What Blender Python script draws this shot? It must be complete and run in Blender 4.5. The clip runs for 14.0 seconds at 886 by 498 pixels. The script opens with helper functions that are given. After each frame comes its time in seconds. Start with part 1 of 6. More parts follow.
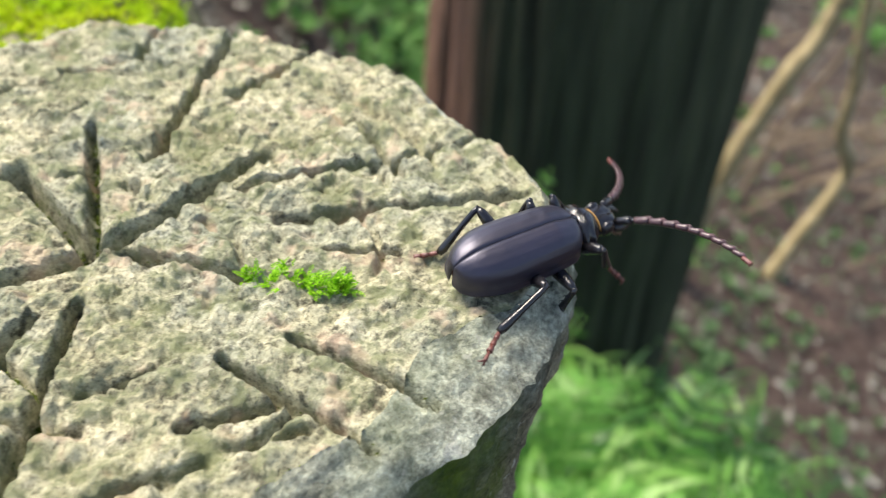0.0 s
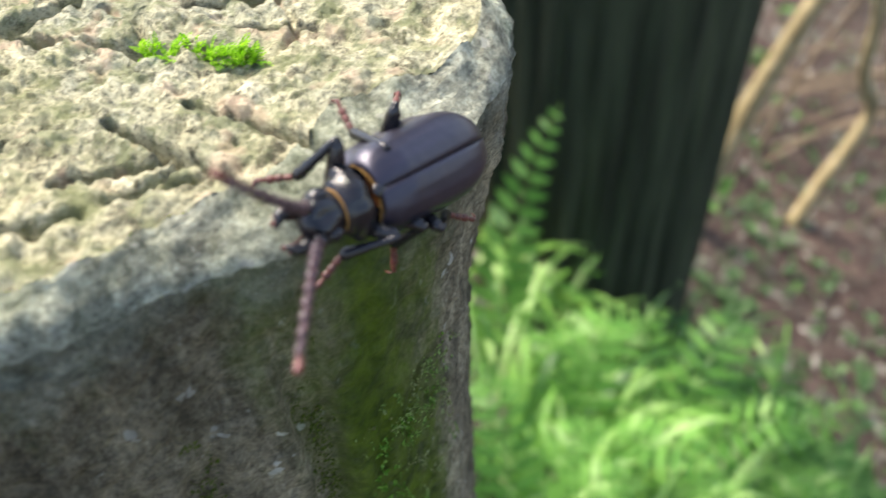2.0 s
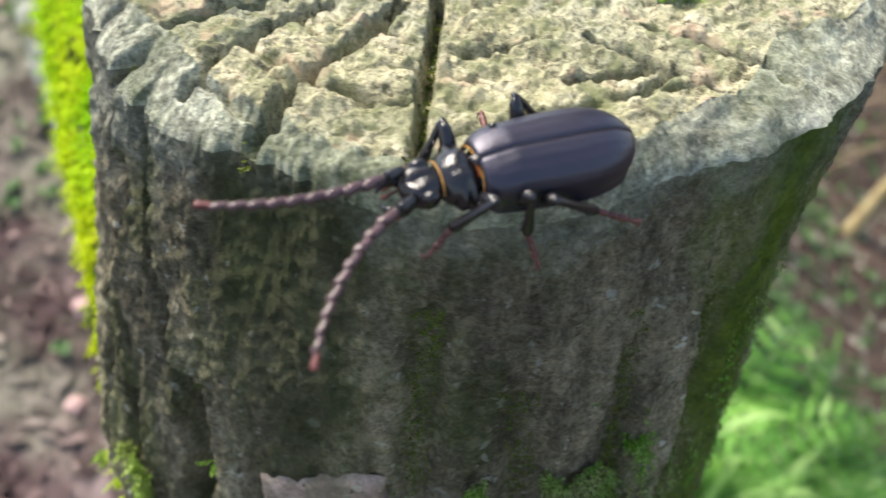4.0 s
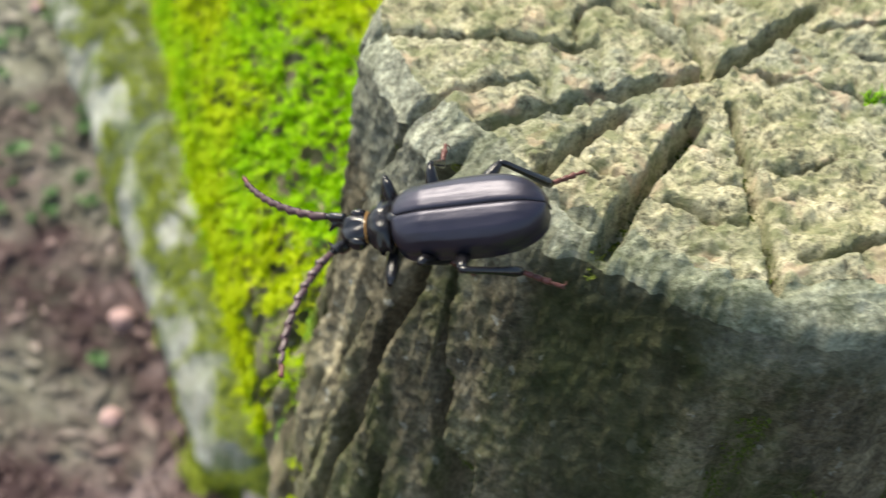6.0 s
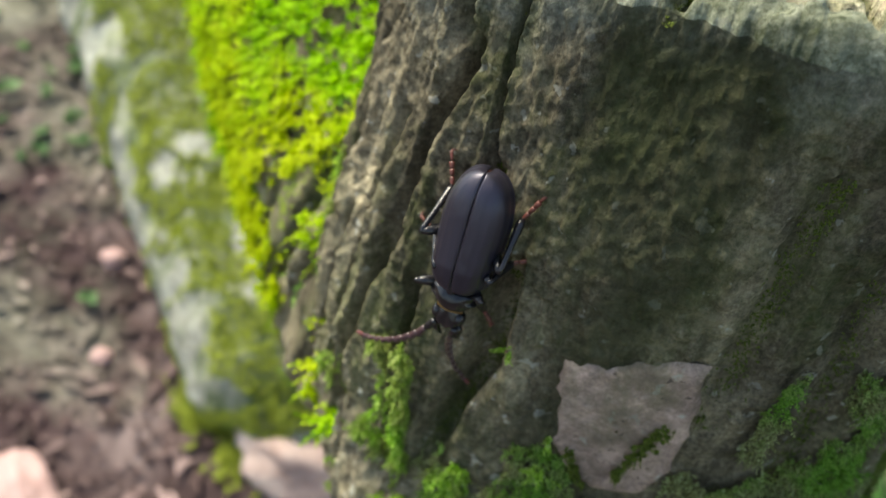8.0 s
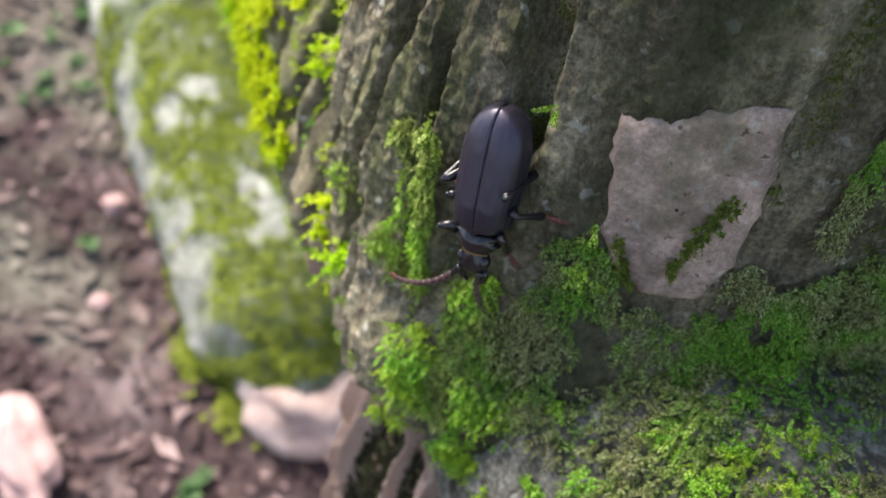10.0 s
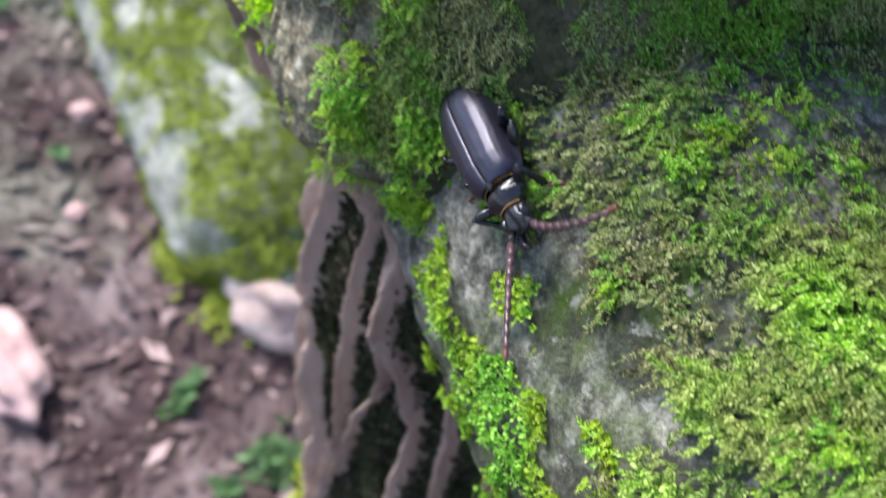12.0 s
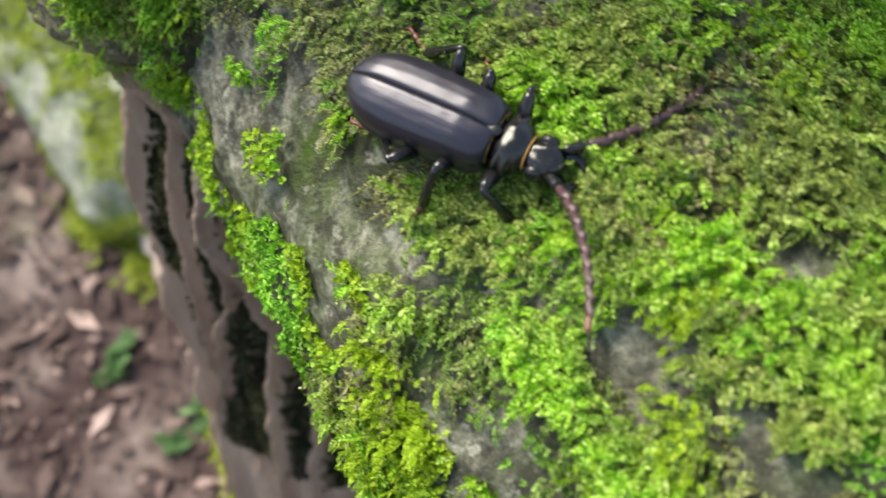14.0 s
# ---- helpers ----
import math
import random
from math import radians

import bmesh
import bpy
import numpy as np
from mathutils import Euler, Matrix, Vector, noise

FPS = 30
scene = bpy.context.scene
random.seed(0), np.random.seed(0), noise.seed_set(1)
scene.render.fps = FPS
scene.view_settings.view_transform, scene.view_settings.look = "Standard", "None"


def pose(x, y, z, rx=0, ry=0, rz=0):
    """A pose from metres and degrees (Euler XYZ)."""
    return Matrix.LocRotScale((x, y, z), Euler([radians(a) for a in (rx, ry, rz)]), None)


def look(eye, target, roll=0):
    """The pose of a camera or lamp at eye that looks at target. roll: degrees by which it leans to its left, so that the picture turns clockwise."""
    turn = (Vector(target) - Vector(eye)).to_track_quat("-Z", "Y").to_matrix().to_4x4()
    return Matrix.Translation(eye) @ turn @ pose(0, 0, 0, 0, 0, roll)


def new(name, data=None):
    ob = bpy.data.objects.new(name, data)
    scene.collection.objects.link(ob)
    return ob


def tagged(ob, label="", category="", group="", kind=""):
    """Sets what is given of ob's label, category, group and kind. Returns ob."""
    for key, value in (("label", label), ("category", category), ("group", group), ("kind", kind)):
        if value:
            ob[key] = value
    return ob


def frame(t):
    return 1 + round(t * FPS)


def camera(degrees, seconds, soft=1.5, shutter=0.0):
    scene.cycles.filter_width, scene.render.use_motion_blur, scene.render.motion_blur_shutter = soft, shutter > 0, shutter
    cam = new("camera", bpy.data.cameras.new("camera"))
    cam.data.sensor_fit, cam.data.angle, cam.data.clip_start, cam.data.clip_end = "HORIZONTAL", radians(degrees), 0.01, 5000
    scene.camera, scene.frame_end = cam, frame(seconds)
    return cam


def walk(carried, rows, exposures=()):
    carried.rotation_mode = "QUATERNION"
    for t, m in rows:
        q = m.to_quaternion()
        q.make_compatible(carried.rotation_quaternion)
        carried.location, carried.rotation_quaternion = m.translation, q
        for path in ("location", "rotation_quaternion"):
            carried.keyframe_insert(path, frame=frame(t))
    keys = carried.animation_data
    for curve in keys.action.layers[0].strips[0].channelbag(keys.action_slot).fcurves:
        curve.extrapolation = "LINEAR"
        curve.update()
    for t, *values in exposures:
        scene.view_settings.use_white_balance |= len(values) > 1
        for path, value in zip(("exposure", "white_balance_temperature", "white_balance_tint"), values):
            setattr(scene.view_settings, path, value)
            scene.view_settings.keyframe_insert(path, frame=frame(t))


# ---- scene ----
cam = camera(50.7, 14.0, soft=1.15, shutter=0.4)
PATH = [
    (0, (0.0733, -0.1599, 0.9357), (0.0569, 1.0234, -0.0806), 0.6),
    (0.5, (0.0842, -0.1529, 0.9279), (0.0686, 1.0312, -0.0876), 0.3),
    (1, (0.0967, -0.1599, 0.9178), (0.0718, 1.0234, -0.0993), -0.3),
    (1.5, (0.1030, -0.1700, 0.8975), (0.0616, 0.9976, -0.1360), -1.7),
    (2, (0.0936, -0.1724, 0.8936), (0.0367, 0.9766, -0.1602), -2.7),
    (2.5, (0.0790, -0.2100, 0.9090), (-0.0162, 0.9312, -0.1503), -3.8),
    (3, (0.0468, -0.2122, 0.9053), (-0.0757, 0.9196, -0.1610), -2.5),
    (3.2, (0.0429, -0.2067, 0.8967), (-0.0913, 0.9259, -0.1672), -1.9),
    (5.3, (-0.0382, -0.2254, 0.9209), (-0.0718, 0.8892, -0.1695), 5.1),
    (5.5, (-0.0406, -0.2200, 0.9217), (-0.1131, 0.9064, -0.1555), 4.1),
    (6, (-0.0593, -0.2145, 0.9225), (-0.1295, 0.9259, -0.1383), 4.2),
    (6.5, (-0.0749, -0.2223, 0.9193), (-0.1404, 0.9040, -0.1578), 4.9),
    (7, (-0.0757, -0.2309, 0.9061), (-0.1264, 0.8900, -0.1773), 5.8),
    (7.2, (-0.0694, -0.2324, 0.9006), (-0.1108, 0.8775, -0.1953), 6.0),
    (9.3, (-0.0694, -0.2558, 0.8406), (-0.1240, 0.9048, -0.2007), 7.0),
    (9.5, (-0.0694, -0.2590, 0.8343), (-0.1209, 0.8900, -0.2195), 7.3),
    (10, (-0.0686, -0.2543, 0.8156), (-0.1193, 0.8752, -0.2592), 7.2),
    (10.5, (-0.0679, -0.2519, 0.8023), (-0.1201, 0.8798, -0.2702), 6.6),
    (11, (-0.0671, -0.2543, 0.7914), (-0.1154, 0.8791, -0.2787), 6.0),
    (11.5, (-0.0616, -0.2652, 0.7735), (-0.1045, 0.8479, -0.3193), 5.4),
    (12, (-0.0491, -0.2707, 0.7563), (-0.0858, 0.7839, -0.3926), 3.5),
    (12.5, (-0.0413, -0.2730, 0.7470), (-0.0679, 0.7504, -0.4301), 2.0),
    (13, (-0.0289, -0.2738, 0.7477), (-0.0445, 0.7332, -0.4441), 0.0),
    (13.5, (-0.0156, -0.2761, 0.7423), (-0.0172, 0.7168, -0.4613), -1.5),
    (14, (-0.0023, -0.2785, 0.7360), (0.0156, 0.7004, -0.4792), -2.9),
]
walk(cam, [(t, look(eye, target, roll)) for t, eye, target, roll in PATH], exposures=[
    (0, 1.37, 7000, 12), (1.3, 1.40, 7100, 13), (1.9, 1.68, 7100, 14), (2.6, 1.72, 7100, 14), (3.1, 1.64, 7100, 13), (5.4, 1.30, 7300, 9), (7.1, 1.16, 7600, 4), (9.5, 1.58, 7500, 14), (11, 1.58, 6150, 18),
    (12.5, 1.49, 6400, 11), (13.4, 1.42, 7000, 6), (14, 1.40, 7500, 3)])
# a phone held close: near focus, wide aperture
cam.data.dof.use_dof = True
cam.data.dof.focus_distance = 0.190
cam.data.dof.aperture_fstop = 14.0

# ---- light: soft daylight that falls through a forest canopy ----
SUN_FROM = Vector((-0.42, 0.36, 0.88)).normalized()
world = bpy.data.worlds.new("sky")
scene.world = world
world.use_nodes = True
wn = world.node_tree
sky = wn.nodes.new("ShaderNodeTexSky")
sky.sky_type = "NISHITA"
sky.sun_disc = False
sky.sun_elevation = math.asin(SUN_FROM.z)
sky.sun_rotation = math.atan2(SUN_FROM.x, SUN_FROM.y)
wn.links.new(sky.outputs[0], wn.nodes["Background"].inputs[0])
wn.nodes["Background"].inputs[1].default_value = 0.125
sun = new("sun", bpy.data.lights.new("sun", "SUN"))
sun.data.energy, sun.data.angle, sun.data.color = 3.5, radians(30), (1.0, 0.96, 0.88)
sun.matrix_basis = look(SUN_FROM * 10, (0, 0, 0))


# ---- materials ----
def material(name, rough=0.8, metal=0.0, shine=None):
    m = bpy.data.materials.new(name)
    m.use_nodes = True
    b = m.node_tree.nodes["Principled BSDF"]
    b.inputs["Roughness"].default_value, b.inputs["Metallic"].default_value = rough, metal
    b.inputs["Specular IOR Level"].default_value = shine if shine is not None else 0.5 if rough < 0.5 else 0.14
    return m, m.node_tree, b


def ramp(nt, source, stops):
    r = nt.nodes.new("ShaderNodeValToRGB")
    while len(r.color_ramp.elements) < len(stops):
        r.color_ramp.elements.new(0.5)
    for e, (p, c) in zip(r.color_ramp.elements, stops):
        e.position, e.color = p, (*(c if isinstance(c, tuple) else (c, c, c)), 1)
    nt.links.new(source, r.inputs[0])
    return r.outputs[0]


def mix(nt, fac, a, b, mode="MIX"):
    x = nt.nodes.new("ShaderNodeMix")
    x.data_type, x.blend_type = "RGBA", mode
    for s, v in ((0, fac), (6, a), (7, b)):
        if isinstance(v, (float, int)):
            x.inputs[s].default_value = v
        elif isinstance(v, tuple):
            x.inputs[s].default_value = (*v, 1)
        else:
            nt.links.new(v, x.inputs[s])
    return x.outputs[2]


def maths(nt, op, a, b):
    x = nt.nodes.new("ShaderNodeMath")
    x.operation = op
    for s, v in ((0, a), (1, b)):
        if isinstance(v, (float, int)):
            x.inputs[s].default_value = v
        else:
            nt.links.new(v, x.inputs[s])
    return x.outputs[0]


def coords(nt, stretch=None, shift=(0, 0, 0)):
    co = nt.nodes.new("ShaderNodeTexCoord")
    mp = nt.nodes.new("ShaderNodeMapping")
    mp.inputs["Scale"].default_value = stretch or (1, 1, 1)
    mp.inputs["Location"].default_value = shift
    nt.links.new(co.outputs["Object"], mp.inputs[0])
    return mp.outputs[0]


def tex(nt, scale, detail=6.0, rough=0.6, dist=0.0, stretch=None, shift=(0, 0, 0)):
    n = nt.nodes.new("ShaderNodeTexNoise")
    n.inputs["Scale"].default_value = scale
    n.inputs["Detail"].default_value, n.inputs["Roughness"].default_value, n.inputs["Distortion"].default_value = detail, rough, dist
    nt.links.new(coords(nt, stretch, shift), n.inputs["Vector"])
    return n.outputs[0]


def bump(nt, b, height, strength, distance):
    n = nt.nodes.new("ShaderNodeBump")
    n.inputs["Strength"].default_value, n.inputs["Distance"].default_value = strength, distance
    nt.links.new(height, n.inputs["Height"])
    nt.links.new(n.outputs[0], b.inputs["Normal"])


def concrete_top():
    """Sandy, yellowish, eroded concrete with grit, lichen film and a few rusty grains."""
    m, nt, b = material("weathered_end_concrete", 0.95)
    base = ramp(nt, tex(nt, 60, 9, 0.65), [(0.30, (0.20, 0.20, 0.125)), (0.44, (0.40, 0.38, 0.245)), (0.57, (0.57, 0.53, 0.355)), (0.70, (0.72, 0.66, 0.47))])
    grey = ramp(nt, tex(nt, 26, 5, 0.6, shift=(3, 1, 0)), [(0.45, 0.0), (0.64, 0.7)])
    base = mix(nt, grey, base, (0.34, 0.36, 0.28))
    grit = ramp(nt, tex(nt, 800, 4, 0.75), [(0.36, 0.34), (0.48, 0.98), (0.64, 1.35)])
    col = mix(nt, 0.85, base, grit, "MULTIPLY")
    dark = ramp(nt, tex(nt, 230, 6, 0.72), [(0.38, 0.18), (0.49, 1.0)])
    col = mix(nt, 0.85, col, dark, "MULTIPLY")
    lichen = ramp(nt, tex(nt, 130, 7, 0.72, shift=(9, 4, 1)), [(0.48, 0.0), (0.60, 0.80)])
    col = mix(nt, lichen, col, (0.215, 0.235, 0.125))
    warm = ramp(nt, tex(nt, 85, 2, shift=(7, 0, 2)), [(0.58, 0.0), (0.66, 0.55)])
    col = mix(nt, warm, col, (0.58, 0.43, 0.31))
    green = ramp(nt, tex(nt, 40, 7, 0.7, shift=(0, 5, 0)), [(0.51, 0.0), (0.65, 0.65)])
    col = mix(nt, green, col, (0.185, 0.205, 0.095))
    nt.links.new(col, b.inputs["Base Color"])
    bump(nt, b, maths(nt, "ADD", tex(nt, 420, 9, 0.72), maths(nt, "MULTIPLY", tex(nt, 1500, 3, 0.7), 0.35)), 1.0, 0.0018)
    return m


def concrete_grey(name, tone, algae, scale=30, stretch=(1, 1, 0.4), soil=False, film=False, coarse=0.9, relief=0.85):
    m, nt, b = material(name, 0.93)
    base = ramp(nt, tex(nt, scale, 10, 0.68, stretch=stretch), [(0.27, tuple(0.38 * c for c in tone)), (0.48, tone), (0.64, tuple(1.55 * c for c in tone)), (0.75, tuple(2.3 * c for c in tone))])
    grit = ramp(nt, tex(nt, 700, 5, 0.75), [(0.34, 0.5), (0.50, 1.0), (0.66, 1.6)])
    mott = ramp(nt, tex(nt, 170, 5, 0.7, stretch=stretch, shift=(5, 0, 0)), [(0.35, 0.5), (0.5, 1.0), (0.66, 1.6)])
    base = mix(nt, 0.9 * coarse, base, mott, "MULTIPLY")
    col = mix(nt, coarse, base, grit, "MULTIPLY")
    dashes = ramp(nt, tex(nt, 95, 7, 0.75, stretch=(1, 1, 1.9), shift=(4, 7, 2)), [(0.53, 0.0), (0.66, 0.55)])
    col = mix(nt, dashes, col, tuple(2.4 * c for c in tone))
    spots = ramp(nt, tex(nt, 210, 3, 0.5, shift=(2, 2, 2)), [(0.655, 0.0), (0.695, 0.7)])
    col = mix(nt, spots, col, (0.44, 0.44, 0.38))
    if film:
        streak = ramp(nt, tex(nt, 13, 6, 0.65, stretch=(1, 1, 0.22), shift=(6, 2, 1)), [(0.36, 0.26), (0.49, 0.90), (0.61, 1.75)])
        col = mix(nt, 1.0, col, streak, "MULTIPLY")
    if algae:
        g = maths(nt, "MULTIPLY", ramp(nt, tex(nt, 17, 8, 0.7, stretch=(1, 1, 0.45), shift=(1, 4, 3)), [(0.46, 0.0), (0.60, algae)]), 1.0)
        col = mix(nt, g, col, (0.055, 0.095, 0.012))
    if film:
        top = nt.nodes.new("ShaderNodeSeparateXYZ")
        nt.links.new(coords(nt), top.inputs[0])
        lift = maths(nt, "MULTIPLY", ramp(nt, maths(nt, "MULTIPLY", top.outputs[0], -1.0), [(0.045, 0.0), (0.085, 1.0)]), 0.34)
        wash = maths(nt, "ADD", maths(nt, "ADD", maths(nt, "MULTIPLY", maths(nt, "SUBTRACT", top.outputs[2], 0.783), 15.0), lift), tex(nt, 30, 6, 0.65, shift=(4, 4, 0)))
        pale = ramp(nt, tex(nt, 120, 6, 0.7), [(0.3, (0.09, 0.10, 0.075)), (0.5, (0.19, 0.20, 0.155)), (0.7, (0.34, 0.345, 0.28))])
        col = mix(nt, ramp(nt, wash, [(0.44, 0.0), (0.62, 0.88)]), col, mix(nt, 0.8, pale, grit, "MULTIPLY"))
        fx = nt.nodes.new("ShaderNodeSeparateXYZ")
        nt.links.new(coords(nt), fx.inputs[0])
        off = maths(nt, "ADD", maths(nt, "MULTIPLY", fx.outputs[0], 0.54), maths(nt, "MULTIPLY", fx.outputs[1], 0.84))
        off = maths(nt, "ABSOLUTE", maths(nt, "ADD", off, maths(nt, "MULTIPLY", maths(nt, "SUBTRACT", tex(nt, 24, 5, 0.6, stretch=(1, 1, 0.35)), 0.5), 0.07)), 0)
        g = maths(nt, "MULTIPLY", ramp(nt, off, [(0.006, 0.9), (0.022, 0.0)]), ramp(nt, fx.outputs[0], [(0.0, 0.0), (0.03, 1.0)]))
        col = mix(nt, g, col, ramp(nt, tex(nt, 160, 5, 0.7), [(0.35, (0.03, 0.06, 0.004)), (0.65, (0.11, 0.17, 0.010))]))
        # a dark algae streak that runs down from the rim
        band = maths(nt, "SUBTRACT", maths(nt, "MULTIPLY", fx.outputs[0], 0.92), maths(nt, "MULTIPLY", fx.outputs[1], 0.39))
        band = maths(nt, "ABSOLUTE", maths(nt, "ADD", band, maths(nt, "MULTIPLY", maths(nt, "SUBTRACT", tex(nt, 20, 6, 0.65, stretch=(1, 1, 0.30), shift=(2, 8, 5)), 0.5), 0.09)), 0)
        g = maths(nt, "MULTIPLY", ramp(nt, band, [(0.008, 0.72), (0.026, 0.0)]), ramp(nt, maths(nt, "MULTIPLY", fx.outputs[1], -1.0), [(0.0, 0.0), (0.03, 1.0)]))
        col = mix(nt, g, col, ramp(nt, tex(nt, 150, 5, 0.7), [(0.35, (0.016, 0.020, 0.008)), (0.65, (0.075, 0.080, 0.040))]))
    if soil:
        sp = nt.nodes.new("ShaderNodeSeparateXYZ")
        nt.links.new(coords(nt), sp.inputs[0])
        g = ramp(nt, maths(nt, "ADD", maths(nt, "MULTIPLY", sp.outputs[2], -6.0), maths(nt, "ADD", tex(nt, 22, 4), 3.4)), [(0.42, 0.0), (0.62, 0.85)])
        col = mix(nt, g, col, ramp(nt, tex(nt, 45, 6, 0.6, stretch=(1, 1, 0.15)), [(0.35, (0.36, 0.235, 0.185)), (0.65, (0.68, 0.50, 0.41))]))
    nt.links.new(col, b.inputs["Base Color"])
    bump(nt, b, maths(nt, "ADD", tex(nt, 260, 10, 0.72), maths(nt, "MULTIPLY", tex(nt, 1200, 3, 0.7), 0.3)), relief, 0.0022)
    return m


def plain(name, stops, scale, rough=0.8, bscale=None, bdist=0.001, stretch=None, metal=0.0, bstr=0.6):
    m, nt, b = material(name, rough, metal)
    nt.links.new(ramp(nt, tex(nt, scale, 7, 0.6, stretch=stretch), stops), b.inputs["Base Color"])
    if bscale:
        bump(nt, b, tex(nt, bscale, 8, 0.65, stretch=stretch), bstr, bdist)
    return m


def uphill(nt):
    """Grows up the path, broken by large blotches: where grey-green grit takes over from leaf mould."""
    sp = nt.nodes.new("ShaderNodeSeparateXYZ")
    nt.links.new(coords(nt), sp.inputs[0])
    return maths(nt, "ADD", maths(nt, "MULTIPLY", sp.outputs[1], 0.60), maths(nt, "MULTIPLY", tex(nt, 4.5, 5, 0.6), 1.15))


def leafy(name, stops, trans=0.35, rough=0.5, patch=None, patch_scale=30):
    m, nt, b = material(name, rough)
    rnd = nt.nodes.new("ShaderNodeNewGeometry").outputs["Random Per Island"]
    col = ramp(nt, rnd, stops)
    if patch:
        place = tex(nt, patch_scale, 4, 0.6) if patch_scale else maths(nt, "SUBTRACT", uphill(nt), 0.45)
        col = mix(nt, ramp(nt, place, [(0.42, 0.0), (0.58, 0.9)]), col, ramp(nt, rnd, patch))
    nt.links.new(col, b.inputs["Base Color"])
    tr = nt.nodes.new("ShaderNodeBsdfTranslucent")
    nt.links.new(col, tr.inputs[0])
    mx = nt.nodes.new("ShaderNodeMixShader")
    mx.inputs[0].default_value = trans
    nt.links.new(b.outputs[0], mx.inputs[1])
    nt.links.new(tr.outputs[0], mx.inputs[2])
    nt.links.new(mx.outputs[0], nt.nodes["Material Output"].inputs[0])
    return m


M_TOP = concrete_top()
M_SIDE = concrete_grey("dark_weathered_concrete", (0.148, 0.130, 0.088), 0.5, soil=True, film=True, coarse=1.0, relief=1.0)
M_RIM = concrete_grey("grey_rim_concrete", (0.265, 0.275, 0.215), 0.35, 60, (1, 1, 1), coarse=1.0, relief=1.0)
M_PATCH = concrete_grey("bare_pinkish_mortar", (0.29, 0.215, 0.180), 0.6, 38, (1, 1, 1), coarse=0.5, relief=0.5)


def stain_mortar():
    """Dark pits and damp brown stains on the bare mortar."""
    nt = M_PATCH.node_tree
    b = nt.nodes["Principled BSDF"]
    col = b.inputs["Base Color"].links[0].from_socket
    pits = ramp(nt, tex(nt, 520, 2, 0.5, shift=(1, 7, 3)), [(0.66, 0.0), (0.72, 0.8)])
    col = mix(nt, pits, col, (0.06, 0.05, 0.04))
    damp = ramp(nt, tex(nt, 48, 6, 0.65, shift=(8, 1, 5)), [(0.47, 0.0), (0.66, 0.75)])
    nt.links.new(mix(nt, damp, col, (0.12, 0.10, 0.07)), b.inputs["Base Color"])


stain_mortar()
M_RAIL = concrete_grey("mossy_log_concrete", (0.175, 0.170, 0.142), 0.95, 75, (1, 1, 1), relief=1.0)


def lichen_spots(m):
    """Dark damp mottles and pale lichen flecks."""
    nt = m.node_tree
    b = nt.nodes["Principled BSDF"]
    col = b.inputs["Base Color"].links[0].from_socket
    dark = ramp(nt, tex(nt, 105, 7, 0.72, shift=(3, 9, 1)), [(0.46, 0.0), (0.60, 0.85)])
    col = mix(nt, dark, col, (0.045, 0.045, 0.035))
    pale = ramp(nt, tex(nt, 150, 4, 0.6, shift=(1, 2, 8)), [(0.60, 0.0), (0.68, 0.7)])
    nt.links.new(mix(nt, pale, col, (0.40, 0.39, 0.34)), b.inputs["Base Color"])


lichen_spots(M_RAIL)
M_LOW = concrete_grey("pale_log_concrete", (0.26, 0.27, 0.235), 0.75, 12, (1, 1, 1))
M_MOSS = leafy("feather_moss", [(0.0, (0.035, 0.10, 0.010)), (0.45, (0.095, 0.24, 0.018)), (1.0, (0.25, 0.46, 0.08))], 0.4, 0.6, [(0.0, (0.07, 0.06, 0.028)), (0.35, (0.17, 0.16, 0.07)), (0.7, (0.26, 0.29, 0.12)), (1.0, (0.42, 0.46, 0.24))], 46)
M_MOSS_SUN = leafy("bright_cushion_moss", [(0.0, (0.11, 0.29, 0.004)), (0.5, (0.30, 0.57, 0.008)), (1.0, (0.50, 0.76, 0.03))], 0.5, 0.7, [(0.0, (0.39, 0.51, 0.006)), (1.0, (0.63, 0.70, 0.03))], 14)
M_MOSS_LEAF = leafy("leafy_green_moss", [(0.0, (0.050, 0.19, 0.010)), (0.4, (0.14, 0.38, 0.028)), (0.75, (0.30, 0.62, 0.07)), (1.0, (0.56, 0.84, 0.22))], 0.45, 0.6, [(0.0, (0.14, 0.24, 0.008)), (0.6, (0.30, 0.44, 0.02)), (1.0, (0.50, 0.60, 0.08))], 30)
M_MOSS_TAN = leafy("tan_feather_moss", [(0.0, (0.045, 0.036, 0.018)), (0.4, (0.12, 0.12, 0.045)), (0.75, (0.23, 0.25, 0.09)), (1.0, (0.42, 0.42, 0.22))], 0.35, 0.7, [(0.0, (0.05, 0.09, 0.012)), (0.6, (0.14, 0.25, 0.04)), (1.0, (0.30, 0.44, 0.11))], 34)
M_MOSS_DULL = leafy("olive_moss", [(0.0, (0.10, 0.145, 0.014)), (0.5, (0.27, 0.34, 0.04)), (1.0, (0.46, 0.53, 0.11))], 0.3, 0.8)
M_SOIL = plain("leaf_litter_soil", [(0.32, (0.022, 0.013, 0.014)), (0.45, (0.052, 0.034, 0.036)), (0.56, (0.095, 0.070, 0.070)), (0.69, (0.19, 0.148, 0.146))], 11, 0.95, 110, 0.0015)
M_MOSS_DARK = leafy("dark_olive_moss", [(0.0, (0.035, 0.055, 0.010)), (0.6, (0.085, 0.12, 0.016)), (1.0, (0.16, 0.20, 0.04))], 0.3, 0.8)
